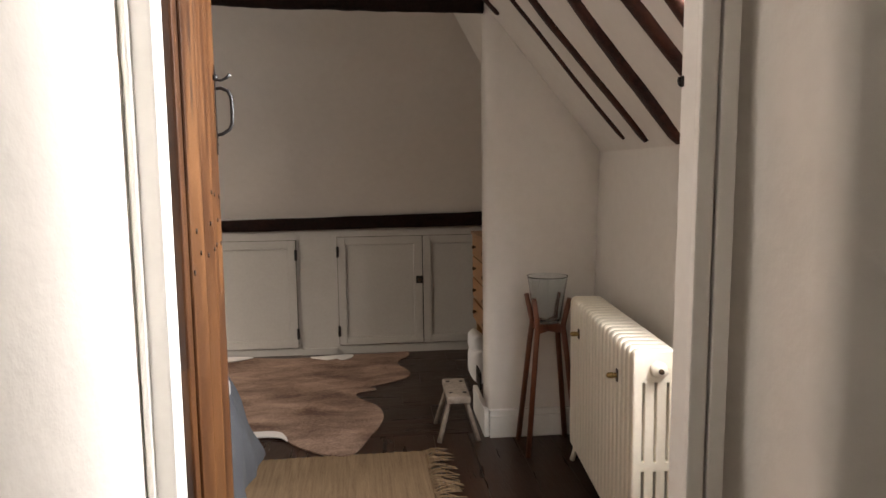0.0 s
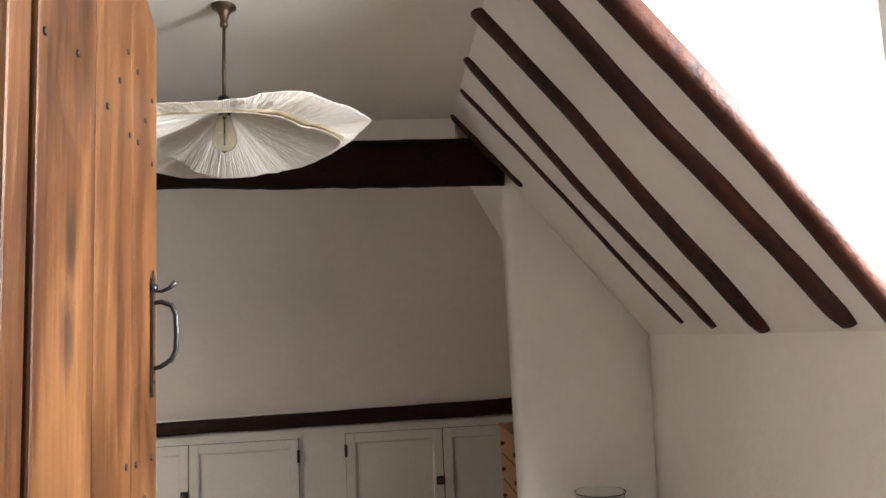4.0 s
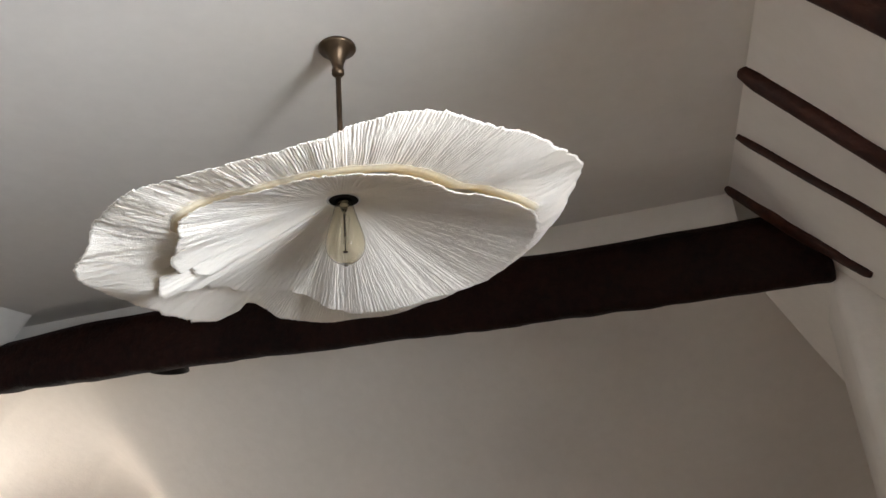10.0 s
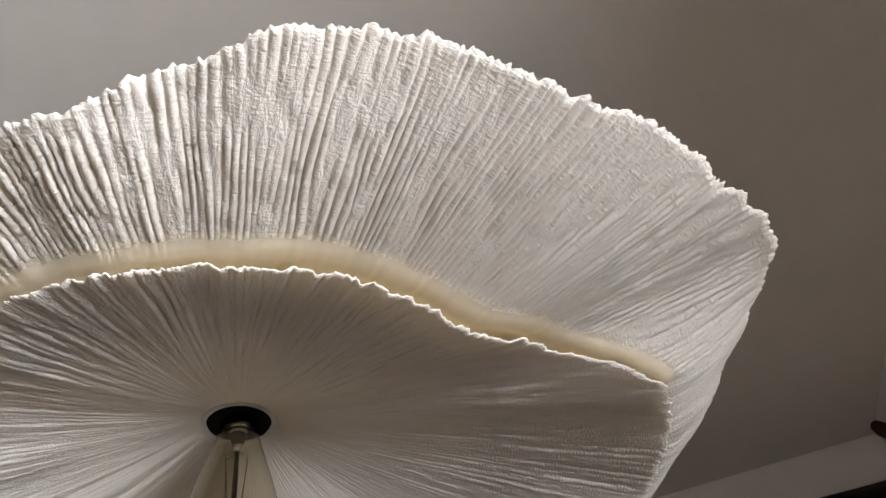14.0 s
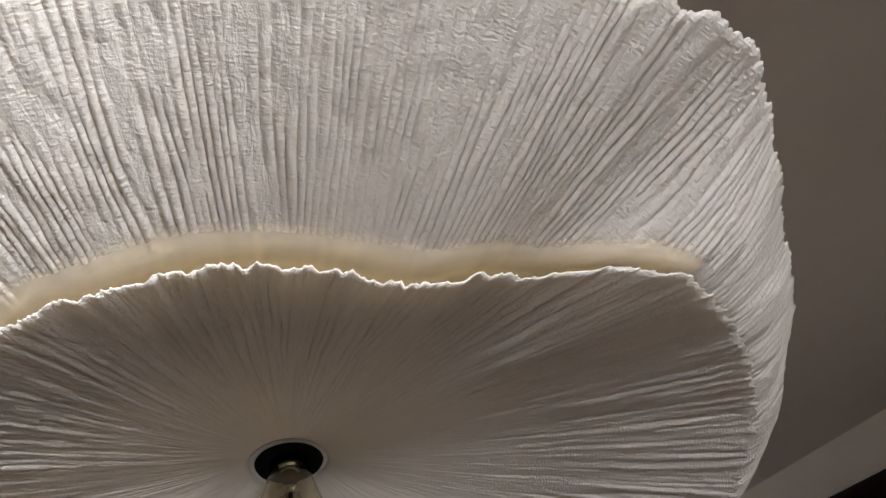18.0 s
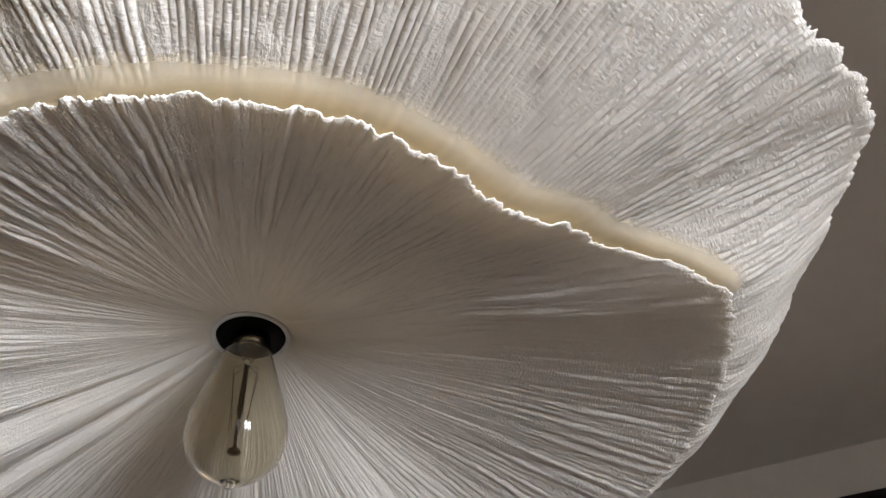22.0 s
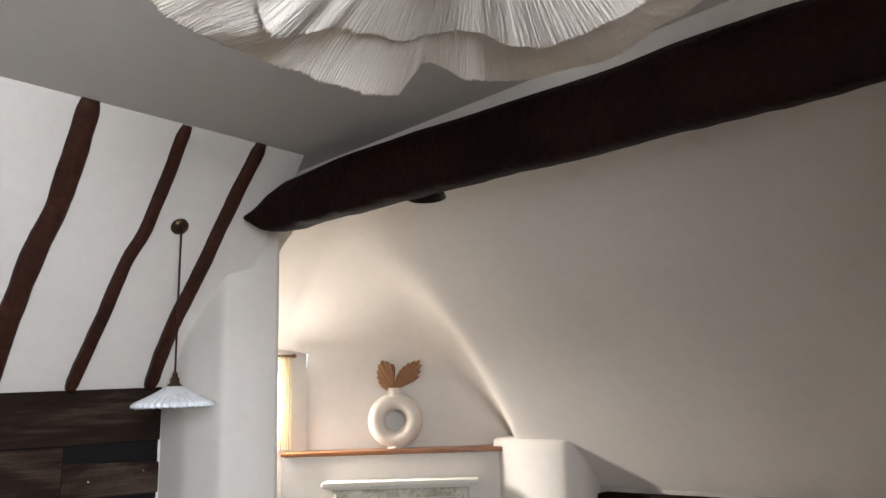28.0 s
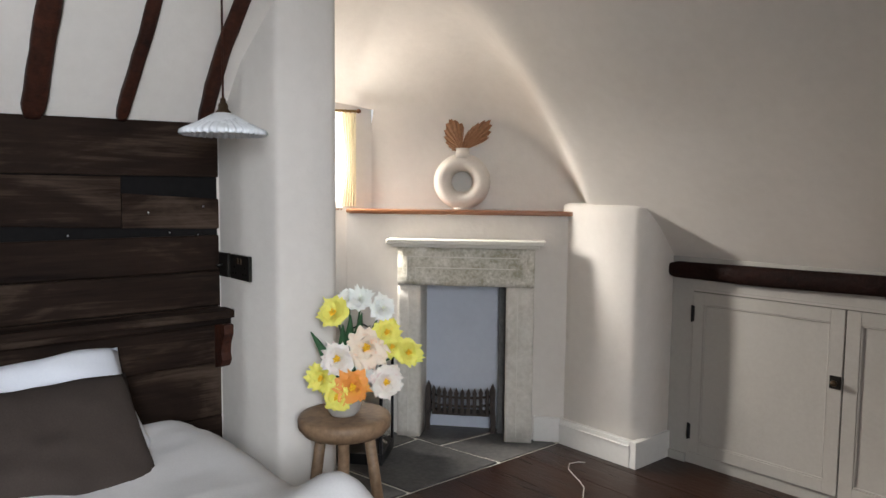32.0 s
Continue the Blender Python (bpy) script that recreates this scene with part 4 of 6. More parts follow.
def section():
    """One upright cast section: four columns joined by webs, rounded all round."""
    xs = [-0.070, -0.0405, -0.0325, -0.004, 0.004, 0.0325, 0.0405, 0.070]
    zs = [0.062, 0.10, 0.345, 0.375, 0.622, 0.722]
    bm = bmesh.new()
    grid = [[bm.verts.new((x, 0, z)) for z in zs] for x in xs]
    faces = []
    for i in range(7):
        for k in range(5):
            if i in (1, 3, 5) and k in (1, 3):
                continue
            faces.append(bm.faces.new((grid[i][k], grid[i + 1][k], grid[i + 1][k + 1], grid[i][k + 1])))
    out = bmesh.ops.extrude_face_region(bm, geom=faces)
    for g in out["geom"]:
        if isinstance(g, bmesh.types.BMVert):
            g.co.y += 0.021
    for v in bm.verts:
        if v.co.y < 0.01:
            v.co.y = -0.021
    bmesh.ops.recalc_face_normals(bm, faces=bm.faces)
    across = [e for e in bm.edges if abs(e.verts[0].co.y - e.verts[1].co.y) > 0.03 and abs(abs(e.verts[0].co.x) - 0.070) < 1e-4 and (e.verts[0].co.z < 0.07 or e.verts[0].co.z > 0.72)]
    bmesh.ops.bevel(bm, geom=across, offset=0.024, segments=4, affect="EDGES", profile=0.5)

    def slot(e):
        return all(abs(v.co.x) < 0.045 and 0.095 < v.co.z < 0.63 for v in e.verts)
    rim = [e for e in bm.edges if len(e.link_faces) == 2 and e.calc_face_angle(0) > 1.0]
    bmesh.ops.bevel(bm, geom=[e for e in rim if not slot(e)], offset=0.0085, segments=3, affect="EDGES", profile=0.5)
    rim = [e for e in bm.edges if len(e.link_faces) == 2 and e.calc_face_angle(0) > 1.0 and slot(e)]
    bmesh.ops.bevel(bm, geom=rim, offset=0.003, segments=2, affect="EDGES", profile=0.5)
    return finish(bm, True)


PITCH = 0.0505
first = None
for i in range(19):
    if first is None:
        first = part("section", section(), CREAMIRON, rad)
        ob = first
    else:
        ob = new("section", first.data)
        ob.parent = rad
    ob.matrix_basis = pose(0, -i * PITCH, 0)
for i in (0, 18):
    for s in (-1, 1):
        part("foot", tube([(s * 0.045, -i * PITCH, 0.09), (s * 0.052, -i * PITCH, 0.04), (s * 0.062, -i * PITCH, 0.0)], lambda t: 0.013 + 0.003 * t, 8, 0.7), CREAMIRON, rad)
plug = part("end_plug", tube([(0.006, -18 * PITCH - 0.012, 0.664), (0.006, -18 * PITCH - 0.028, 0.664), (0.006, -18 * PITCH - 0.046, 0.664)], lambda t: 0.027 if t < 0.6 else 0.024, 6), CREAMIRON, rad, "hexagonal cream end plug")
part("plug_boss", tube([(0.006, -18 * PITCH - 0.046, 0.664), (0.006, -18 * PITCH - 0.056, 0.664)], 0.008, 8), BRONZE, plug)
for y in (-0.16, -0.755):
    stay = part("wall_stay", tube([(-0.092, y, 0.597), (-0.062, y, 0.597)], 0.0085, 8), BRASS, rad, "aged brass wall stay")
    part("stay_cap", lathe([(0, 0.018), (0.006, 0.015), (0.0095, 0.008), (0.010, 0.0), (0.010, -0.004)], 10), BRASS, stay).matrix_basis = Matrix.Translation((-0.090, y, 0.597)) @ Matrix.Rotation(radians(-90), 4, "Y")
    part("stay_plate", box(-0.074, -0.069, y - 0.010, y + 0.010, 0.577, 0.617, 0.002), BRONZE, stay)

# ---- tall wooden stand with a glass cylinder ----
stand = thing("plant_stand", pose(0.542, 3.868, 0), "tall red-brown wooden four-legged stand holding a glass vase", "plant stand")
for a in range(4):
    ang = radians(45 + 90 * a)
    c, s = math.cos(ang), math.sin(ang)
    pts = [(0.158 * c, 0.158 * s, 0.0), (0.092 * c, 0.092 * s, 0.50), (0.080 * c, 0.080 * s, 0.575), (0.112 * c, 0.112 * s, 0.70)]
    part("leg", tube(pts, lambda t: 0.016 if t < 0.9 else 0.014, 8, 0.8), MAHOGANY, stand)
part("brace", box(-0.085, 0.085, -0.010, 0.010, 0.54, 0.58, 0.003), MAHOGANY, stand).matrix_basis = pose(0, 0, 0, 0, 0, 45)
part("brace", box(-0.085, 0.085, -0.010, 0.010, 0.541, 0.579, 0.003), MAHOGANY, stand).matrix_basis = pose(0, 0, 0, 0, 0, 135)
vase = thing("glass_vase", pose(0.542, 3.868, 0.581), "large bluish glass tapered vase in a wooden stand", "vase")
part("glass_wall", lathe([(0.0, 0.0), (0.056, 0.0), (0.062, 0.02), (0.090, 0.207), (0.0925, 0.209), (0.0915, 0.210), (0.087, 0.205), (0.058, 0.022), (0.052, 0.012), (0.0, 0.010)], 40), GLASS, vase)

# ---- small milking stool ----
ms = thing("milking_stool", pose(0.150, 4.105, 0, 0, 0, -1), "small pale weathered wooden milking stool on dark boards", "stool")
seat_ = box(-0.055, 0.055, -0.156, 0.156, 0.190, 0.226, 0.010)
for v in seat_.verts:
    v.co.z += 0.004 * noise.noise(Vector((v.co.x * 20, v.co.y * 12, 0)))
part("seat", seat_, GREYWOOD, ms)
for sx in (-1, 1):
    for sy in (-1, 1):
        part("leg", tube([(sx * 0.092, sy * 0.130, 0), (sx * 0.036, sy * 0.095, 0.20)], lambda t: 0.0125 - 0.002 * t, 8), GREYWOOD, ms)
        part("peg_end", lathe([(0, 0.002), (0.010, 0.0015), (0.0105, -0.002)], 10, (sx * 0.033, sy * 0.092, 0.227)), FLOORWOOD, ms)

# ---- chest of drawers in the recess ----
chest = thing("chest_of_drawers", pose(0.400, 4.62, 0), "honey pine chest of drawers with small dark knobs", "chest of drawers")
part("carcass", box(0.012, 0.42, 0.0, 0.72, 0.30, 0.855, 0.004), HONEY, chest)
part("top", box(-0.008, 0.42, -0.012, 0.735, 0.856, 0.875, 0.004), HONEY, chest)
for i, z in enumerate((0.315, 0.452, 0.590, 0.725)):
    d = part("drawer", box(0.0, 0.0115, 0.012, 0.708, z, z + 0.125, 0.003), HONEY, chest)
    for y in (0.16, 0.56):
        part("knob", lathe([(0, 0.024), (0.009, 0.022), (0.012, 0.015), (0.007, 0.007), (0.006, 0)], 12), BRONZE, d).matrix_basis = Matrix.Translation((0.0, y, z + 0.062)) @ Matrix.Rotation(radians(-90), 4, "Y")
for sy in (0.03, 0.66):
    for sx in (0.02, 0.37):
        part("leg", box(sx, sx + 0.04, sy, sy + 0.04, 0.0, 0.30, 0.003), HONEY, chest)


def cushion(name, m, w, d, h, material, label, category, puff=1.0, seed=0.0, group=""):
    """A soft filled cushion lying in its own xy plane."""
    c = thing(name, m, label, category, group)
    rows_t, rows_b = [], []
    n = 26
    for i in range(n + 1):
        rt, rb = [], []
        for j in range(n + 1):
            u, v = i / n * 2 - 1, j / n * 2 - 1
            pinch = 1 - 0.07 * (1 - abs(u)) * abs(v) ** 6 - 0.0
            x = u * w / 2 * (1 - 0.06 * (1 - v * v) * abs(u) ** 3)
            y = v * d / 2 * (1 - 0.06 * (1 - u * u) * abs(v) ** 3)
            t = ((1 - u ** 4) * (1 - v ** 4)) ** 0.5 * pinch
            wr = 0.05 * noise.noise(Vector((u * 2.2 + seed, v * 2.2, 0))) + 0.025 * noise.noise(Vector((u * 6 + seed, v * 6, 2)))
            z = h / 2 * puff * t * (1 + wr * 4)
            rt.append((x, y, z))
            rb.append((x, y, -h / 2 * t))
        rows_t.append(rt)
        rows_b.append(rb)
    b = join(sheet(rows_t), sheet(rows_b))
    bmesh.ops.remove_doubles(b, verts=b.verts, dist=1e-5)
    part("cover", finish(b, True), material, c)
    return c


cushion("rolled_towel", Matrix.Translation((0.335, 4.66, 0.19)) @ Matrix.Rotation(radians(90), 4, "Y"), 0.19, 0.24, 0.10, LINEN, "plump white folded towel under the chest", "towel", 1, 3)
cushion("floor_cushion", Matrix.Translation((0.330, 4.70, 0.30)) @ Matrix.Rotation(radians(90), 4, "Y"), 0.11, 0.22, 0.08, LINEN, "small white cushion tucked by the chest", "cushion", 1, 8)
socket_plate = thing("wall_socket", pose(0.286, 4.20, 0.24), "black double socket low on the white pier", "socket")
part("plate", box(-0.014, -0.006, -0.07, 0.07, -0.043, 0.043, 0.003), BLACKPLATE, socket_plate)
for s in (-0.035, 0.035):
    part("rocker", box(-0.018, -0.014, s - 0.008, s + 0.008, 0.012, 0.03, 0.002), BLACKPLATE, socket_plate)

# ---- rugs ----
hide = thing("cowhide_rug", pose(0, 0, 0), "brown and white cowhide rug on dark boards", "rug")
OUT = [(-1.62, 5.5), (-1.36, 5.69), (-1.1, 5.69), (-0.9, 5.61), (-0.69, 5.61), (-0.54, 5.64), (-0.38, 5.65), (-0.2, 5.66), (-0.06, 5.7), (0, 5.68), (-0.02, 5.55), (-0.09, 5.47), (-0.1, 5.36), (-0.05, 5.26), (-0.015, 5.15), (-0.05, 5.04), (-0.16, 4.96), (-0.29, 4.89), (-0.25, 4.86), (-0.23, 4.825), (-0.33, 4.8), (-0.36, 4.74), (-0.32, 4.66), (-0.23, 4.54), (-0.19, 4.38), (-0.22, 4.22), (-0.28, 4.04), (-0.32, 3.9), (-0.38, 3.84), (-0.5, 3.9), (-0.62, 4.01), (-0.68, 4.13), (-0.86, 4.14), (-1.022, 4.144), (-1.172, 4.276), (-1.422, 4.276), (-1.642, 4.464), (-1.742, 4.84), (-1.802, 5.216)]


def smooth_loop(pts, times=2):
    for _ in range(times):
        out = []
        for a, b in zip(pts, pts[1:] + pts[:1]):
            out += [lerp(a, b, 0.25), lerp(a, b, 0.75)]
        pts = out
    return pts


def rug_sheet(outline, z0, rise):
    bm = bmesh.new()
    vs = [bm.verts.new((x, y, z0)) for x, y in outline]
    f = bm.faces.new(vs)
    ext = bmesh.ops.extrude_face_region(bm, geom=[f])
    for v in ext["geom"]:
        if isinstance(v, bmesh.types.BMVert):
            v.co.z += 0.004 + rise * (0.5 + noise.noise(Vector((v.co.x * 5, v.co.y * 5, 1))))
    bmesh.ops.triangulate(bm, faces=bm.faces[:])
    return finish(bm, False)


part("hide", rug_sheet(smooth_loop(OUT), 0.002, 0.004), HIDE, hide)
part("white_edge", rug_sheet(smooth_loop([(-0.645, 4.03), (-0.69, 4.12), (-0.86, 4.135), (-1.02, 4.14), (-1.05, 4.20), (-0.86, 4.195), (-0.71, 4.20), (-0.665, 4.12)]), 0.009, 0.002), HIDEWHITE, hide)
part("white_edge", rug_sheet(smooth_loop([(-0.71, 5.61), (-0.54, 5.638), (-0.38, 5.648), (-0.41, 5.55), (-0.47, 5.50), (-0.50, 5.57), (-0.56, 5.51), (-0.62, 5.56)]), 0.009, 0.002), HIDEWHITE, hide)
part("white_edge", rug_sheet(smooth_loop([(-1.50, 5.60), (-1.36, 5.685), (-1.10, 5.685), (-1.06, 5.65), (-1.2, 5.56), (-1.4, 5.52)]), 0.009, 0.002), HIDEWHITE, hide)

jute = thing("jute_rug", pose(-0.388, 3.092, 0, 0, 0, 1.6), "natural straw-coloured woven jute rug with fringe", "rug")
rows = []
for i in range(61):
    y = -0.80 + 1.575 * i / 60
    rows.append([(-0.52 + 0.91 * j / 90, y + 0.004 * noise.noise(Vector((j * 0.2, i, 0))), 0.006 + 0.0022 * math.sin(j * 1.6) * (1 if i % 2 else -1) + 0.0015 * noise.noise(Vector((j * 0.3, i * 0.3, 0)))) for j in range(91)])
b = sheet(rows)
low = sheet([[(x, y, 0.001) for x, y, z in (r[0], r[-1])] for r in rows])
part("weave", join(b, low), JUTE, jute)
random.seed(21)
for i in range(170):
    y = -0.79 + 1.56 * i / 169
    bend = random.uniform(-0.045, 0.045)
    part("tassel", tube([(0.385, y, 0.006), (0.42, y + bend * 0.2, 0.010 + random.random() * 0.014), (0.455, y + bend * 0.75 + random.uniform(-0.01, 0.01), 0.007 + random.random() * 0.01), (0.485 + random.uniform(-0.035, 0.03), y + bend * 1.2, 0.004)], lambda t: 0.0036 * (1.1 - 0.6 * t), 5), JUTE, jute)

# ---- bed ----
bed = thing("bed", pose(0, 0, 0), "double bed with crumpled white linen and grey throw", "bed")
part("base", box(-2.72, -0.82, 2.02, 3.58, 0.06, 0.30, 0.01), HEADWOOD, bed)
for lx in (-2.66, -0.90):
    for ly in (2.08, 3.44):
        part("leg", box(lx - 0.03, lx + 0.03, ly - 0.03, ly + 0.03, 0, 0.06, 0.003), HEADWOOD, bed)
part("mattress", box(-2.74, -0.80, 2.0, 3.60, 0.302, 0.47, 0.04, 4), LINEN, bed)
rows = []
for i in range(91):
    u = i / 90
    x = -2.66 + u * 1.60
    row = []
    for j in range(61):
        v = j / 60
        y = 1.98 + v * 1.72
        n1 = noise.noise(Vector((x * 2.0, y * 2.4, 3))) * 0.035 + noise.noise(Vector((x * 5, y * 6, 6))) * 0.014 + noise.noise(Vector((x * 13, y * 4, 9))) * 0.005
        edge = min(1, (1 - v) * 1.60 / 0.16, v * 1.60 / 0.16, (1 - u) * 1.6 / 0.1, (u + 0.02) * 1.6 / 0.10)
        drop = (1 - math.sqrt(max(0, 1 - (1 - edge) ** 2)))
        z = 0.495 + n1 + 0.03 * math.sin(math.pi * v) - drop * 0.22
        hump = 0.125 * math.exp(-(((x + 1.68) / 0.16) ** 2 + ((y - 3.60) / 0.13) ** 2))
        row.append((x, y + 0.03 * noise.noise(Vector((x * 4, 1, 0))) * (1 if j > 50 else 0), z + hump))
    rows.append(row)
part("duvet", sheet(rows), LINEN, bed, "crumpled white linen duvet")
rows = []
for i in range(41):
    u = i / 40
    row = []
    y = 2.0 + u * 1.60
    for s in range(31):
        d = s / 30
        if d < 0.45:
            x, z = -1.25 + d / 0.45 * 0.42, 0.505
        else:
            q = (d - 0.45) / 0.55
            x, z = -0.83 + 0.09 * math.sin(q * 1.6), 0.505 - q * 0.47
        f = 0.022 * noise.noise(Vector((y * 7, d * 2, 4))) + 0.012 * noise.noise(Vector((y * 17, d * 4, 1)))
        flare = 0.34 * max(0, d - 0.45) ** 1.3 * u ** 3
        row.append((x + f * (1 + d) + 0.10 * flare, y + flare * 1.6 + 0.02 * noise.noise(Vector((d * 3, y * 3, 0))), z + f * 0.8 + (0.012 if d < 0.45 else 0)))
    rows.append(row)
part("throw", sheet(rows), GREYTHROW, bed, "grey woollen throw hanging over the foot")

cushion("pillow", Matrix.Translation((-2.60, 3.06, 0.570)) @ Euler((radians(6), radians(36), radians(2))).to_matrix().to_4x4(), 0.46, 0.74, 0.17, WHITECOTTON, "plump white cotton pillow against the headboard", "pillow", 1.1, 2)
cushion("cushion", Matrix.Translation((-2.325, 3.055, 0.530)) @ Euler((radians(0), radians(40), radians(4))).to_matrix().to_4x4(), 0.54, 0.68, 0.16, TAUPE, "taupe linen cushion leaning on the pillow", "cushion", 1.1, 5)

# ---- headboard of reclaimed boards ----
head = thing("headboard", pose(0, 0, 0), "dark reclaimed timber board headboard with ledge", "headboard")
random.seed(5)
def hewn(y0, y1, lo, hi, x1, seed):
    """A sawn board with a wandering upper and lower edge; lo and hi are functions of y."""
    rows_ = []
    for i in range(15):
        y = y0 + (y1 - y0) * i / 14
        a = lo(y) + 0.003 * noise.noise(Vector((y * 5, seed, 0)))
        b = hi(y) + 0.003 * noise.noise(Vector((y * 5, seed, 4)))
        c = x1 + 0.002 * noise.noise(Vector((y * 3, seed, 8)))
        rows_.append([(-2.868, y, a), (c - 0.003, y, a), (c, y, a + 0.004), (c, y, b - 0.004), (c - 0.003, y, b), (-2.868, y, b)])
    bm = sheet(rows_, True)
    for end in (y0, y1):
        bm.faces.new([v for v in bm.verts if abs(v.co.y - end) < 1e-6])
    return finish(bm)


part("backing", box(-2.8615, -2.8565, 1.79, 3.80, 0.05, 1.46), SOOT, head, "black gap behind the boards")
flat = lambda z: (lambda y: z)
courses = [(0.05, 0.235), (0.237, 0.418), (0.42, 0.618), (0.62, 0.826), (0.83, 0.955), (0.957, 1.086)]
for k, (z0, z1) in enumerate(courses):
    cut = [1.80, 1.80 + random.uniform(0.6, 1.2), 3.05 + random.uniform(-0.1, 0.45), 3.80]
    if k == 5:
        cut = [1.80, 2.75, 3.80]
    for a, b in zip(cut, cut[1:]):
        part("board", hewn(a + 0.001, b - 0.001, flat(z0), flat(z1), -2.840 + random.uniform(-0.004, 0.004), k + a), HEADWOOD, head)
# the course above stands clear of the one below and leaves a black slot that narrows to the pier
part("board", hewn(1.80, 2.60, lambda y: 1.142 - 0.03 * (y - 3.2), flat(1.290), -2.842, 11), HEADWOOD, head)
part("board", hewn(2.602, 3.464, lambda y: 1.130 - 0.04 * (y - 3.2), flat(1.290), -2.838, 12), HEADWOOD, head)
part("board", hewn(3.468, 3.80, lambda y: 1.112 - 0.03 * (y - 3.7), lambda y: 1.234 - 0.055 * (y - 3.468), -2.842, 13), HEADWOOD, head)
for a, b in ((1.80, 2.7), (2.7, 3.80)):
    bm = box(-2.861, -2.836, a + 0.0015, b - 0.0015, 1.294, 1.475, 0.003)
    for v in bm.verts:
        if v.co.z > 1.4:
            v.co.z += 0.02 * (v.co.y - 3.3) + 0.006 * noise.noise(Vector((v.co.y * 4, 0, 0)))
    part("board", bm, HEADWOOD, head)
part("ledge", box(-2.838, -2.745, 2.0, 3.862, 0.795, 0.824, 0.006), HEADWOOD, head, "dark timber ledge across the headboard")
part("ledge_trim", box(-2.838, -2.775, 2.0, 3.85, 0.77, 0.795, 0.006), HEADWOOD, head)
part("corbel", prism([(-2.838, 0.77), (-2.755, 0.77), (-2.755, 0.735), (-2.775, 0.70), (-2.782, 0.665), (-2.772, 0.64), (-2.79, 0.615), (-2.838, 0.60)], 3.775, 3.822, "y", 0.004), RAFTER, head, "carved red-brown corbel")
for y, z in ((3.30, 1.10), (3.62, 1.10), (3.72, 1.09), (3.25, 0.72), (3.25, 0.80), (3.55, 1.17), (3.74, 1.19)):
    part("pin", lathe([(0, 0.002), (0.003, 0.001), (0.003, -0.001)], 8), SILVERNAIL, head).matrix_basis = Matrix.Translation((-2.833, y, z)) @ Matrix.Rotation(radians(90), 4, "Y")

for cx, wide, lab in ((-2.815, 0.090, "dark bronze switch plate with toggle on white pier"), (-2.6755, 0.146, "dark bronze socket plate on white pier")):
    sw = thing("switch_plate", Matrix.Translation((cx, 3.8115, 0.981)), lab, "switch", "wall plates by the bed")
    part("plate", box(-wide / 2, wide / 2, -0.012, 0.0, -0.043, 0.043, 0.002), BLACKPLATE, sw)
    if wide < 0.1:
        part("toggle", tube([(0, -0.010, 0), (-0.004, -0.030, -0.004)], lambda t: 0.004 + 0.004 * t, 8), BLACKPLATE, sw)
    else:
        for s in (-1, 1):
            part("rocker", box(s * 0.012 - 0.007, s * 0.012 + 0.007, -0.016, -0.012, 0.012, 0.032, 0.002), BRONZE, sw)
            for dx, dz in ((0, 0.0), (-0.011, -0.022), (0.011, -0.022)):
                part("pin_hole", box(s * 0.040 + dx - 0.0035, s * 0.040 + dx + 0.0035, -0.0124, -0.0115, dz - 0.003, dz + 0.003), SOOT, sw)

# ---- paper ceiling lamp ----
LX, LY = -0.590, 3.035
lamp = thing("pendant_lamp", pose(LX, LY, 0), "large white crinkled crepe paper pendant lamp with bare bulb", "pendant lamp")
RIM = [(0, 0.354), (10, 0.339), (33, 0.326), (54, 0.315), (72, 0.359), (88, 0.350), (103, 0.381), (115, 0.375), (123, 0.379), (132, 0.383), (141, 0.374), (145.6, 0.386), (147.4, 0.466), (153, 0.449), (161, 0.416), (172, 0.387), (186, 0.373), (197, 0.374), (208, 0.373), (223, 0.346), (241, 0.332), (255, 0.307), (268, 0.299), (279, 0.298), (289, 0.305), (298, 0.317), (307, 0.340), (321, 0.349), (339, 0.366), (350, 0.377), (356, 0.365), (360, 0.354)]
INNER = [(0, 0.292), (22, 0.295), (42, 0.290), (59, 0.289), (69, 0.263), (80, 0.232), (90, 0.226), (102, 0.231), (115, 0.250), (124, 0.252), (136, 0.258), (144, 0.291), (151, 0.317), (161, 0.299), (170, 0.285), (177, 0.264), (182, 0.295), (186, 0.288), (194, 0.282), (200, 0.274), (205, 0.233), (216, 0.240), (229, 0.242), (241, 0.256), (255, 0.235), (271, 0.225), (290, 0.231), (303, 0.231), (315, 0.232), (334, 0.228), (346, 0.243), (360, 0.292)]


def table(pairs, deg):
    for (a, u), (b, v) in zip(pairs, pairs[1:]):
        if a <= deg <= b:
            q = (deg - a) / (b - a)
            q = q * q * (3 - 2 * q)
            return u + (v - u) * q
    return pairs[-1][1]


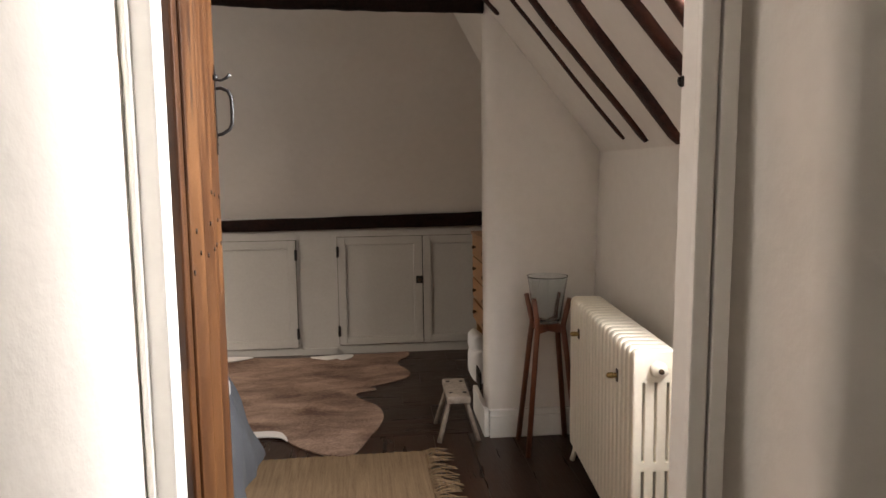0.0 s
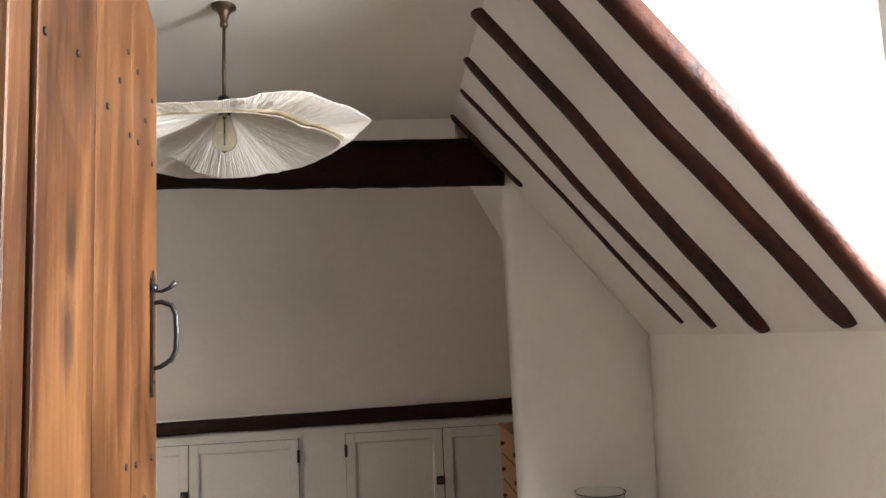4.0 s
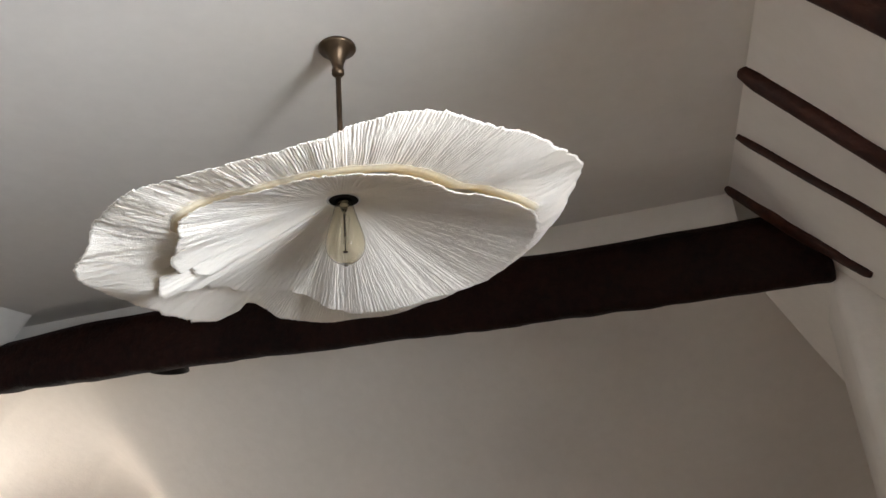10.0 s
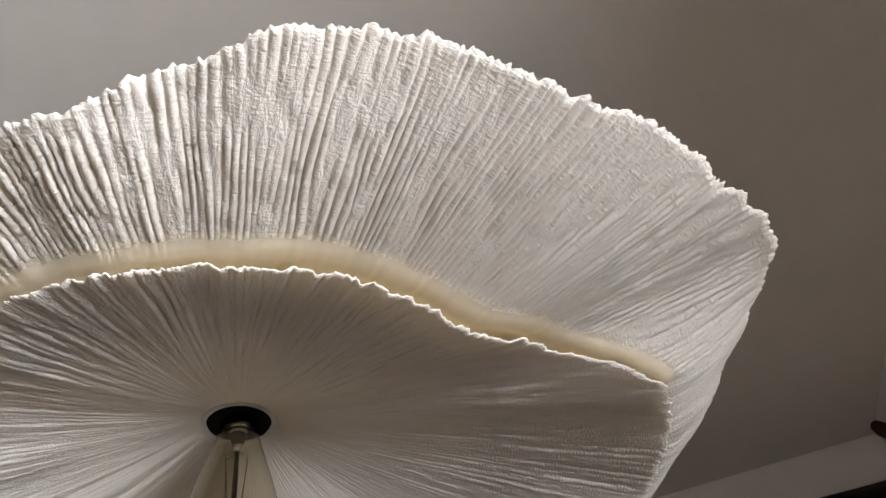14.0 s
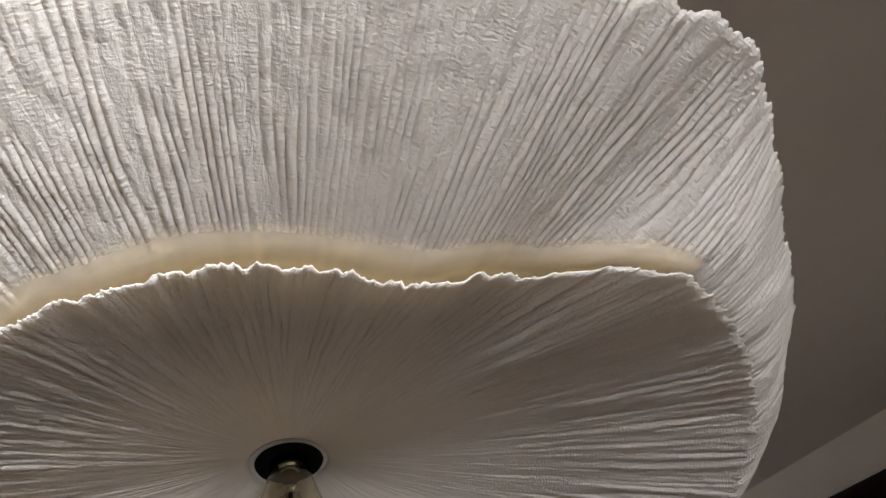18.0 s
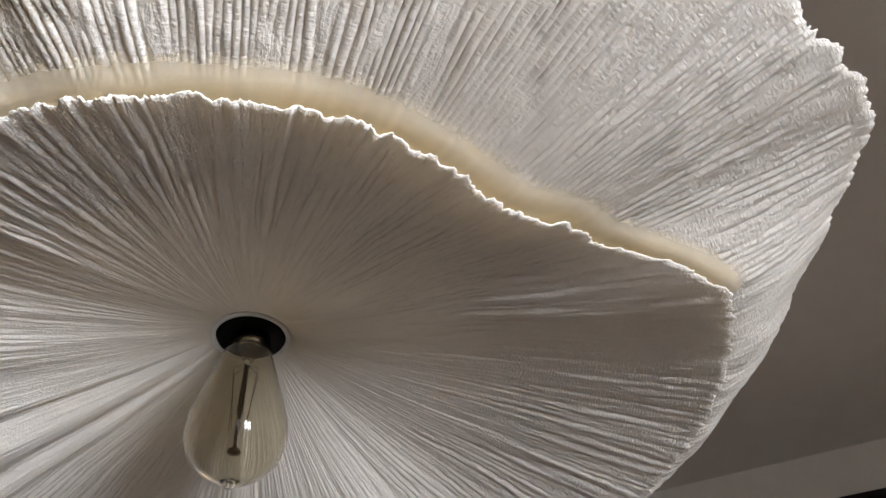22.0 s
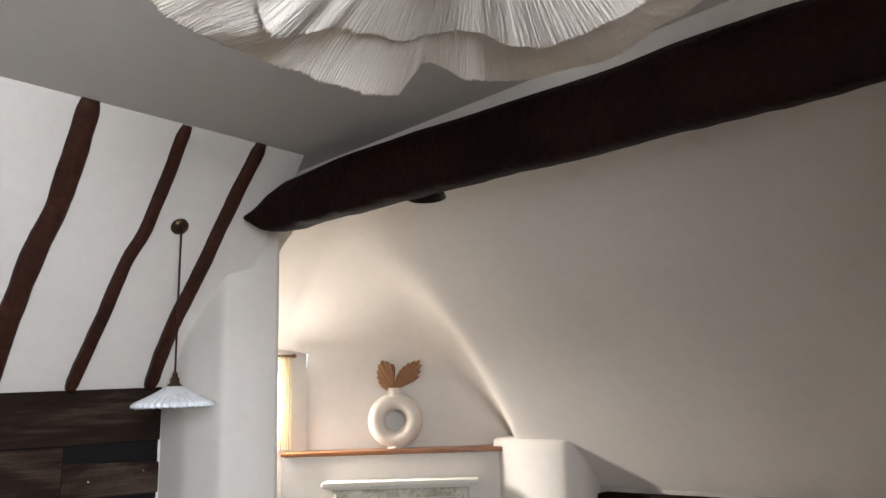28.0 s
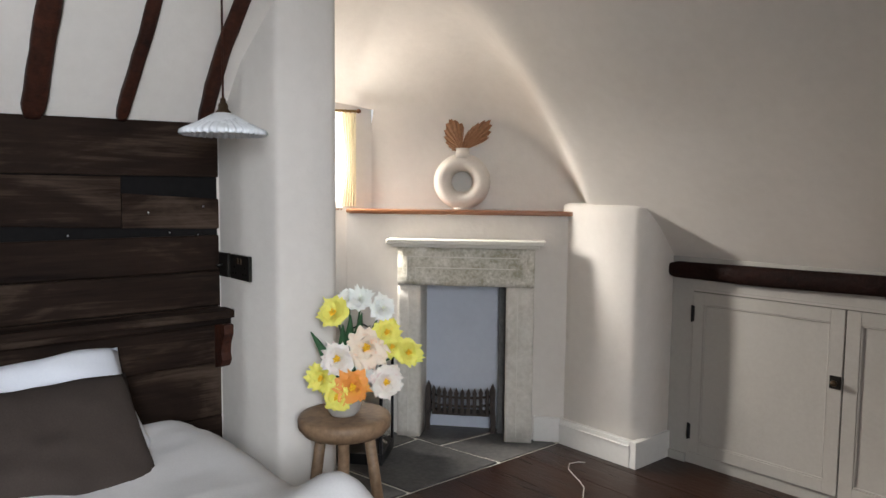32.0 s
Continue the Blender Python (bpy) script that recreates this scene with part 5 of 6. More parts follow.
def pleated(rim, r0, nr, na, height, amp, ragged, seed, start=0.0, stop=360.0, pleats=300):
    """A radially pleated paper disc; height(share of the radius, radius, angle) gives z."""
    closed = stop - start >= 360
    cols = na if closed else na + 1
    verts, faces, uvs = [], [], []
    for i in range(nr + 1):
        q = i / nr
        for k in range(cols):
            deg = start + (stop - start) * k / na
            a = radians(deg)
            c, s = math.cos(a), math.sin(a)
            edge = table(rim, deg % 360) * (1 + ragged * (noise.noise(Vector((c * 26, s * 26, seed))) + 0.6 * noise.noise(Vector((c * 70, s * 70, seed))) + 0.55 * noise.noise(Vector((c * 190, s * 190, seed)))))
            r = r0 + (edge - r0) * q
            wander = noise.noise(Vector((c * 9, s * 9, seed + q * 1.3))) * 8 + noise.noise(Vector((c * 37, s * 37, seed + q * 4.0))) * 3.6
            deep = (0.62 + 1.4 * noise.noise(Vector((c * 30, s * 30, seed + 3 + q * 5.5)))) * (1 - 0.45 * q ** 6)
            crush = noise.noise(Vector((c * r * 110, s * r * 110, seed + 9))) + 0.6 * noise.noise(Vector((c * r * 260, s * r * 260, seed + 7)))
            fold = math.sin(a * pleats + wander) * max(0.0, deep) + 0.9 * noise.noise(Vector((c * 40, s * 40, seed + q * 1.1)))
            z = height(q, r, deg) + amp * (min(1, q * 1.5) ** 1.4) * (fold + 0.75 * crush)
            hub = max(0.0, 1 - r / 0.16)
            verts.append((r * c - 0.004 * hub, r * s + 0.012 * hub, z))
            uvs.append((k / na * (stop - start) / 360, r * 2.2))
    for i in range(nr):
        for k in range(cols if closed else cols - 1):
            j = (k + 1) % cols
            faces.append((i * cols + k, i * cols + j, (i + 1) * cols + j, (i + 1) * cols + k))
    me = bpy.data.meshes.new("paper")
    me.from_pydata(verts, [], faces)
    layer = me.uv_layers.new(name="UVMap")
    loops = np.empty(len(me.loops), dtype=np.int64)
    me.loops.foreach_get("vertex_index", loops)
    uva = np.array(uvs)[loops]
    if closed:
        quad = uva.reshape(-1, 4, 2)
        wrap = (quad[:, :, 0].max(1) - quad[:, :, 0].min(1)) > 0.5
        quad[wrap, :, 0] = np.where(quad[wrap, :, 0] < 0.5, quad[wrap, :, 0] + 1, quad[wrap, :, 0])
        uva = quad.reshape(-1, 2)
    layer.data.foreach_set("uv", uva.astype(np.float32).ravel())
    me.polygons.foreach_set("use_smooth", np.ones(len(me.polygons), dtype=bool))
    me.update()
    return me


def paper(name, me, thick, label):
    me.materials.append(CREPE)
    ob = new(name, me)
    ob.parent = lamp
    mod = ob.modifiers.new("thickness", "SOLIDIFY")
    mod.thickness, mod.offset = thick, 1.0
    return tagged(ob, label)


EDGE = [(0, 1.8833), (12, 1.8880), (24, 1.8873), (36, 1.8830), (48, 1.8783), (60, 1.8745), (72, 1.8642), (84, 1.8532), (96, 1.8508), (108, 1.8514), (120, 1.8630), (132, 1.8898), (144, 1.9041), (156, 1.9022), (168, 1.8886), (180, 1.8666), (192, 1.8396), (204, 1.8660), (216, 1.8701), (228, 1.8663), (240, 1.8736), (252, 1.8849), (264, 1.8836), (276, 1.8877), (288, 1.8902), (300, 1.8947), (312, 1.8993), (324, 1.8993), (336, 1.8966), (348, 1.9019), (360, 1.8833)]
RISE = [(0, 1.9179), (12, 1.9200), (24, 1.9183), (36, 1.9110), (48, 1.9040), (60, 1.9009), (72, 1.9077), (84, 1.8901), (96, 1.8828), (108, 1.8808), (120, 1.8743), (132, 1.8819), (144, 1.9099), (146, 1.8931), (148, 1.8901), (156, 1.8772), (168, 1.8678), (180, 1.8623), (192, 1.8578), (204, 1.8507), (216, 1.8576), (228, 1.8833), (240, 1.8861), (252, 1.8907), (264, 1.8906), (276, 1.8932), (288, 1.8994), (300, 1.9162), (312, 1.9240), (324, 1.9176), (336, 1.9178), (348, 1.9148), (360, 1.9179)]


def inner_height(q, r, deg):
    lip = table(EDGE, deg % 360)
    return 1.972 + (lip - 1.972) * q ** 0.82 + 0.004 * math.sin(radians(deg * 3)) * q * q


def outer_height(q, r, deg):
    lip, edge = table(EDGE, deg % 360) + 0.0075, table(INNER, deg % 360)
    d = r - edge
    if d <= 0:
        return lip - 0.42 * d
    share = d / max(0.02, table(RIM, deg % 360) - edge)
    return lip + (table(RISE, deg % 360) - lip) * (0.30 * share + 0.70 * share * share)


paper("lower_petal", pleated(INNER, 0.0262, 56, 2200, inner_height, 0.00095, 0.011, 2.0, pleats=215), 0.0009, "lower disc of white pleated crepe paper")
paper("upper_petal", pleated(RIM, 0.165, 48, 2600, outer_height, 0.00098, 0.010, 5.0, pleats=470), 0.0009, "upper curled disc of white pleated crepe paper")
TUCK = [(0, 0.2), (168, 0.121), (174, 0.136), (182, 0.170), (190, 0.203), (198, 0.226), (206, 0.240), (214, 0.246), (222, 0.240), (360, 0.2)]
paper("tucked_petal", pleated(TUCK, 0.12, 20, 260, lambda q, r, deg: inner_height((r - 0.0262) / (table(INNER, deg) - 0.0262), r, deg) + 0.0022 - 0.0072 * q * q * min(1, (deg - 168) / 26), 0.0004, 0.010, 8.0, 168, 222, 310), 0.0004, "small tucked fold of crepe paper")
# added band under the upper disc, carrying the painted glow along the lip
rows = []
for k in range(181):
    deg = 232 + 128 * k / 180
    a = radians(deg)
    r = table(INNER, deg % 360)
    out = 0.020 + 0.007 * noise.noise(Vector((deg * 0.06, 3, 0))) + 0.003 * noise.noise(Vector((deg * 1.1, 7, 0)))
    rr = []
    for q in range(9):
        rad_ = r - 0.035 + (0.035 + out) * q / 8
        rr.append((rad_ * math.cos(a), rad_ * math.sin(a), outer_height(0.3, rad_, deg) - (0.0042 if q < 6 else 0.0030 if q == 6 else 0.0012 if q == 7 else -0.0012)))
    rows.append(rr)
band = sheet(rows)
band.verts.index_update()
lay = band.loops.layers.uv.new("UVMap")
for f in band.faces:
    for lp in f.loops:
        i_ = lp.vert.index
        lp[lay].uv = ((i_ // 9) / 180, (i_ % 9) / 8)
part("glow_band", band, GLOWBAND, lamp, "cream band coloured as the warm glow between the discs")
part("ceiling_rose", lathe([(0.0, 2.2495), (0.031, 2.2495), (0.032, 2.246), (0.030, 2.243), (0.021, 2.239), (0.016, 2.231), (0.012, 2.222), (0.0095, 2.212), (0.009, 2.206), (0.0105, 2.204), (0.0105, 2.196), (0.0075, 2.192), (0, 2.190)], 32), BRONZE, lamp, "dark bronze ceiling rose")
part("rod", tube([(0, 0, 2.19), (-0.003, 0.006, 2.08), (-0.004, 0.012, 2.0)], 0.0046, 12), BRONZE, lamp, "slim bronze rod")
HUB = (-0.004, 0.012, 0)
SHORT = Matrix.Translation((0, 0, 1.970)) @ Matrix.Diagonal((1, 1, 0.91, 1)) @ Matrix.Translation((0, 0, -1.970))
part("socket", lathe([(0.006, 2.012), (0.014, 2.008), (0.018, 1.995), (0.0225, 1.990), (0.0235, 1.9718), (0.0225, 1.9700), (0.0205, 1.9712), (0.0, 1.9714)], 36, HUB), SOOT, lamp, "black bulb socket")
part("collar", lathe([(0.0236, 1.9722), (0.0275, 1.9714), (0.0277, 1.9706), (0.0262, 1.9700), (0.0236, 1.9708)], 36, HUB, False), WHITE, lamp, "pale plastic collar ring")
bulb = part("bulb", moved(lathe([(0.0, 1.8505), (0.0025, 1.8505), (0.0035, 1.853), (0.0095, 1.8555), (0.0185, 1.861), (0.0270, 1.871), (0.0312, 1.885), (0.0305, 1.899), (0.0260, 1.918), (0.0205, 1.938), (0.0160, 1.954), (0.0135, 1.970)], 48, HUB), SHORT), BULBGLASS, lamp, "smoky squirrel-cage filament bulb")
inner = part("inner_skin", moved(lathe([(0.0, 1.8535), (0.0085, 1.8570), (0.0178, 1.8625), (0.0260, 1.872), (0.0301, 1.885), (0.0294, 1.899), (0.0250, 1.918), (0.0195, 1.938), (0.0150, 1.954), (0.0125, 1.969)], 48, HUB), SHORT), BULBGLASS, bulb)
for f in inner.data.polygons:
    f.flip()
part("stem", moved(join(tube([(0, 0, 1.966), (0, 0, 1.950)], lambda t: 0.008 - 0.004 * t, 12), tube([(0, 0, 1.950), (0, 0, 1.905)], 0.0019, 8)), SHORT @ Matrix.Translation(HUB)), BULBGLASS, bulb)
part("filament", moved(join(*[tube([(0.001, 0, 1.945), (0.009 * math.cos(a), 0.009 * math.sin(a), 1.940), (0.005 * math.cos(a + 0.4), 0.005 * math.sin(a + 0.4), 1.890)], 0.00025, 5) for a in (0, 1.05, 2.1, 3.15, 4.2, 5.25)], tube([(0, 0, 1.945), (0, 0, 1.876)], 0.0011, 6), lathe([(0, 1.874), (0.004, 1.875), (0.004, 1.877), (0, 1.878)], 10)), SHORT @ Matrix.Translation(HUB)), BRONZE, bulb)

# ---- small fluted pendant by the bed ----
pen = thing("bedside_pendant", pose(-2.425, 3.62, 0), "small white fluted glass pendant on brown cord", "pendant lamp")
hx, hz = 0.045, 1.988
part("hook_plate", lathe([(0, 0.012), (0.016, 0.010), (0.026, 0.005), (0.029, 0.0), (0.029, -0.006), (0, -0.006)], 24), BRONZE, pen, "dark bronze hook plate").matrix_basis = Matrix.Translation((hx - 0.005, 0, hz)) @ Matrix.Rotation(radians(131), 4, "Y")
part("cord", tube([(hx + 0.004, 0, hz - 0.005), (0.05, 0, hz - 0.02), (0.048, 0, hz - 0.12), (0.046, 0, 1.50)], 0.0034, 8), RAFTER, pen, "brown fabric cord")
part("lampholder", lathe([(0.004, 1.518), (0.008, 1.515), (0.009, 1.503), (0.014, 1.498), (0.015, 1.484), (0.022, 1.478), (0.024, 1.470), (0, 1.470)], 20, (0.046, 0, 0)), BRONZE, pen, "dark bronze lampholder")
sh_rows = []
for r, z, f in ((0.022, 1.474, 0), (0.032, 1.470, 0.0), (0.070, 1.447, 0.002), (0.108, 1.428, 0.004), (0.118, 1.421, 0.006), (0.120, 1.412, 0.007), (0.1165, 1.408, 0.007), (0.110, 1.416, 0.005), (0.070, 1.442, 0.002), (0.028, 1.466, 0)):
    sh_rows.append([(0.046 + (r + f * math.cos(k * 2 * math.pi / 4)) * math.cos(2 * math.pi * k / 144), (r + f * math.cos(k * 2 * math.pi / 4)) * math.sin(2 * math.pi * k / 144), z + f * 0.3 * math.cos(k * 2 * math.pi / 4)) for k in range(144)])
part("shade", sheet(sh_rows, True), PAPERWHITE, pen, "white fluted opal glass coolie shade")

fit = thing("beam_spotlight", pose(-1.675, 4.05, 2.035), "small black spotlight under the beam", "spotlight")
part("canopy", lathe([(0, 0.075), (0.050, 0.075), (0.050, 0.022), (0.046, 0.018), (0, 0.018)], 28), BLACKPLATE, fit)
part("shade", lathe([(0.0, 0.018), (0.048, 0.018), (0.063, -0.026), (0.061, -0.027), (0.045, 0.013), (0, 0.013)], 32), BLACKPLATE, fit)

# ---- fireplace ----
fp = thing("fireplace", FP, "pale carved limestone fireplace surround with worn face", "fireplace")
random.seed(8)


def stone(x0, x1, y0, y1, z0, z1, seed, chip=0.004):
    bm = box(x0, x1, y0, y1, z0, z1)
    bmesh.ops.subdivide_edges(bm, edges=bm.edges[:], cuts=7, use_grid_fill=True)
    for v in bm.verts:
        p = Vector((v.co.x * 14 + seed, v.co.y * 14, v.co.z * 14))
        ex = min(v.co.x - x0, x1 - v.co.x) < 1e-5
        ez = min(v.co.z - z0, z1 - v.co.z) < 1e-5
        ey = v.co.y - y0 < 1e-5
        n = noise.noise(p) * chip
        if ey:
            v.co.y += n + (0.004 if ex or ez else 0)
        if ex and ey:
            v.co.x += (0.003 + abs(n)) * (1 if v.co.x < (x0 + x1) / 2 else -1)
    return finish(bm, True)


part("jamb_stone", stone(-0.342, -0.222, -0.03, 0.10, 0.0, 0.779, 1), STONE, fp)
part("jamb_stone", stone(0.205, 0.342, -0.03, 0.10, 0.0, 0.779, 5), STONE, fp)
part("lintel", stone(-0.342, 0.342, -0.035, 0.10, 0.781, 0.972, 9, 0.009), CARVED, fp, "carved limestone lintel with incised lines")
for x0, x1, z0, z1 in ((-0.290, 0.272, 0.921, 0.926), (-0.290, -0.286, 0.812, 0.921), (-0.250, 0.250, 0.867, 0.872), (-0.250, -0.246, 0.812, 0.867), (0.300, 0.303, 0.80, 0.94)):
    part("incised_line", box(x0, x1, -0.0435, -0.030, z0, z1, 0.001, 1), CHALK, fp)
for x0 in (-0.285, 0.262):
    part("incised_line", box(x0, x0 + 0.004, -0.0365, -0.029, 0.03, 0.76, 0.001, 1), CHALK, fp)
part("mantel", join(box(-0.392, 0.392, -0.075, 0.09, 0.985, 1.012, 0.008, 3), box(-0.365, 0.365, -0.055, 0.09, 0.972, 0.986, 0.004, 2)), CHALK, fp, "pale stone mantel shelf")
part("fireback", box(-0.222, 0.162, 0.165, 0.180, 0.0, 0.785), FIREBACK, fp, "blue-grey painted board closing the hearth")
# right reveal takes the dark flagstone colour in place of its shade
part("reveal", box(0.162, 0.205, 0.10, 0.34, 0.0, 0.785), FLAG, fp, "reveal beside the board, coloured dark for its shade")
part("reveal", box(-0.24, -0.222, 0.10, 0.34, 0.0, 0.785), STONE, fp)

grate = thing("fire_grate", FP @ pose(-0.03, 0.06, 0), "black cast iron fire grate with pointed bars", "grate")
for z in (0.105, 0.145, 0.19):
    part("rail", tube([(-0.155, 0.045, z), (-0.10, 0.005, z), (0.0, -0.008, z), (0.10, 0.005, z), (0.155, 0.045, z)], 0.006, 8), RUSTIRON, grate)
for i in range(10):
    u = -0.14 + 0.28 * i / 9
    y = -0.008 + 0.053 * (abs(u) / 0.155) ** 2
    part("bar", prism([(u - 0.009, 0.10), (u + 0.009, 0.10), (u + 0.009, 0.20), (u + 0.012, 0.215), (u, 0.243), (u - 0.012, 0.215), (u - 0.009, 0.20)], y - 0.010, y - 0.002, "y", 0.001), RUSTIRON, grate)
for s in (-1, 1):
    part("leg", prism([(-0.020, 0.0), (0.012, 0.0), (0.008, 0.05), (0.014, 0.12), (0.014, 0.23), (0.0, 0.265), (-0.014, 0.23), (-0.014, 0.12)], -0.012, 0.012, "y", 0.003), RUSTIRON, grate).matrix_basis = pose(s * 0.168, 0.03, 0, 0, 0, 0 if s < 0 else 180)
part("basket", box(-0.15, 0.15, 0.03, 0.10, 0.085, 0.10, 0.003), RUSTIRON, grate)

shelf = thing("shelf", FP, "varnished brown wooden ledge above the fireplace", "shelf")
part("board", box(-0.62, 0.575, 0.014, 0.33, 1.136, 1.155, 0.005), SHELFWOOD, shelf)
part("front_edge", box(-0.60, 0.545, 0.002, 0.0135, 1.133, 1.153, 0.004), SHELFWOOD, shelf)

# ring vase and dried palm spears
rv = thing("ring_vase", FP @ pose(-0.035, 0.11, 1.1555), "cream matt ceramic ring-shaped vase on the ledge", "vase")
bm = bmesh.new()
NR, NS = 56, 26
vs = []
for i in range(NR):
    a = 2 * math.pi * i / NR
    vs.append([bm.verts.new(((0.099 + 0.046 * math.cos(b)) * math.cos(a), 0.046 * 1.15 * math.sin(b), 0.143 + (0.099 + 0.046 * math.cos(b)) * math.sin(a) * 0.98)) for b in (2 * math.pi * j / NS for j in range(NS))])
for i in range(NR):
    for j in range(NS):
        bm.faces.new((vs[i][j], vs[(i + 1) % NR][j], vs[(i + 1) % NR][(j + 1) % NS], vs[i][(j + 1) % NS]))
part("ring", finish(bm, True), CERAMIC, rv)
part("neck", lathe([(0.052, 0.262), (0.036, 0.282), (0.031, 0.298), (0.033, 0.308), (0.036, 0.312), (0.030, 0.312), (0.026, 0.300), (0.026, 0.28)], 28), CERAMIC, rv)
part("foot", lathe([(0, 0), (0.040, 0.0), (0.046, 0.006), (0.030, 0.014), (0, 0.014)], 28), CERAMIC, rv)


def palm(name, turn, lean, long, wide, tip):
    """A pleated dried palm spear with a toothed outer edge."""
    rows_ = []
    for i in range(13):
        u = i / 12
        row = []
        for j in range(19):
            v = j / 18 * 2 - 1
            reach = 1.02 - 0.55 * abs(v - tip) + (0.055 if j % 2 else -0.04) * u ** 3
            ang = v * wide
            r = long * (0.05 + 0.95 * u) * reach
            row.append((r * math.sin(ang), 0.0085 * ((j % 2) * 2 - 1) * u + 0.03 * u * u, r * math.cos(ang)))
        rows_.append(row)
    t = thing(name, FP @ pose(-0.035, 0.11, 1.1555 + 0.295) @ pose(0, 0, 0, 0, lean, turn), "dried tan palm leaf spear in the ring vase", "dried palm", "dried palm leaves")
    bm = sheet(rows_)
    for face in bm.faces:
        face.smooth = False
    part("blade", bm, LEAFDRY, t)
    part("stalk", tube([(0, 0, -0.10), (0, 0, 0.01), (0, 0.002, 0.05)], 0.0028, 6), LEAFDRY, t)


palm("palm_leaf", 4, -42, 0.178, 0.78, 0.45)
palm("palm_leaf", -6, 33, 0.205, 0.56, 0.25)

# alcove window with curtain
win = tagged(new("window_1"), "small cream cottage window in the alcove", "window", "", "structure")
win.matrix_world = WIN
part("window_frame", join(box(-0.36, -0.33, 0.09, 0.125, 1.16, 1.66, 0.003), box(0.06, 0.085, 0.09, 0.125, 1.16, 1.66, 0.003), box(-0.33, 0.06, 0.09, 0.125, 1.16, 1.19, 0.003), box(-0.33, 0.06, 0.09, 0.125, 1.63, 1.66, 0.003), box(-0.178, -0.162, 0.095, 0.12, 1.19, 1.63, 0.002)), WHITE, win)
for a, b in ((-0.33, -0.178), (-0.162, 0.06)):
    pane = part("pane", box(a, b, 0.106, 0.109, 1.19, 1.63), PANE, win)
    pane.visible_shadow = False
part("window_sill", box(-0.36, 0.085, 0.0, 0.09, 1.142, 1.159, 0.003), SHELFWOOD, win)
rod = thing("curtain_rod", WIN, "thin brass curtain rod with finial", "curtain rod")
part("pole", tube([(-0.42, -0.035, 1.655), (0.155, -0.035, 1.655)], 0.006, 10), BRASS, rod)
part("finial", lathe([(0, -0.012), (0.009, -0.009), (0.012, 0), (0.008, 0.010), (0, 0.014)], 14), SHELFWOOD, rod).matrix_basis = Matrix.Translation((0.163, -0.035, 1.655)) @ Matrix.Rotation(radians(90), 4, "Y")
for xx in (0.07, 0.095, 0.12, 0.145):
    part("ring", lathe([(0.008, -0.002), (0.0115, -0.001), (0.0115, 0.001), (0.008, 0.002)], 16), BRASS, rod).matrix_basis = Matrix.Translation((xx, -0.035, 1.652)) @ Matrix.Rotation(radians(90), 4, "Y")
part("bracket", tube([(0.135, -0.035, 1.655), (0.135, 0.0, 1.66)], 0.004, 8), SHELFWOOD, rod)
cur = thing("curtain", WIN, "cream linen curtain gathered at the window side", "curtain")
rows = []
for i in range(31):
    z = 1.645 - 0.478 * i / 30
    pull = 1 - 0.28 * math.sin(math.pi * i / 30)
    rows.append([(0.150 - (0.085 * pull) * (j / 40), -0.035 + 0.011 * math.sin(j * 0.95) * (0.6 + 0.4 * i / 30), z) for j in range(41)])
part("cloth", sheet(rows), CURTAIN, cur)

# lantern on the hearth
lan = thing("lantern", pose(-3.10, 4.60, 0.003, 0, 0, 41), "black metal framed glass lantern on the hearth", "lantern")
part("base", box(-0.125, 0.125, -0.125, 0.125, 0.0, 0.05, 0.003), IRON, lan)
part("top", join(box(-0.125, 0.125, -0.125, 0.125, 0.50, 0.515, 0.003), prism([(-0.10, -0.10), (0.10, -0.10), (0.10, 0.10), (-0.10, 0.10)], 0.515, 0.54)), IRON, lan)
for sx in (-1, 1):
    for sy in (-1, 1):
        part("post", box(sx * 0.117 - 0.007, sx * 0.117 + 0.007, sy * 0.117 - 0.007, sy * 0.117 + 0.007, 0.05, 0.50, 0.002, 1), IRON, lan)
for s in (-1, 1):
    part("pane", box(-0.11, 0.11, s * 0.117 - 0.001, s * 0.117 + 0.001, 0.05, 0.50), PANE, lan)
    part("pane", box(s * 0.117 - 0.001, s * 0.117 + 0.001, -0.11, 0.11, 0.05, 0.50), PANE, lan)
part("handle", tube([(-0.06, 0, 0.54), (-0.055, 0, 0.60), (0, 0, 0.625), (0.055, 0, 0.60), (0.06, 0, 0.54)], 0.005, 8), IRON, lan)

# three-legged stool, bowl and tulips
SX, SY, SZ = -2.268, 3.965, 0.530
st = thing("wooden_stool", pose(SX, SY, 0), "rustic round three-legged wooden stool with thick worn seat", "stool")
part("seat", lathe([(0, -0.062), (0.098, -0.062), (0.132, -0.054), (0.148, -0.034), (0.150, -0.012), (0.144, 0.0), (0.120, 0.001), (0.0, -0.002)], 40, (0, 0, SZ)), STOOLWOOD, st)
for a in (205, 325, 85):
    c, s = math.cos(radians(a)), math.sin(radians(a))
    part("leg", tube([(0.155 * c, 0.155 * s, 0), (0.12 * c, 0.12 * s, 0.25), (0.085 * c, 0.085 * s, SZ - 0.05)], lambda t: 0.020 - 0.002 * t, 10), STOOLWOOD, st)
bowl = thing("flower_bowl", pose(SX - 0.005, SY, SZ), "small grey pottery bowl of tulips on the stool", "bowl")
part("wall", lathe([(0, 0), (0.040, 0.0), (0.050, 0.012), (0.062, 0.045), (0.068, 0.085), (0.064, 0.086), (0.056, 0.045), (0.0, 0.03)], 36), POT, bowl)


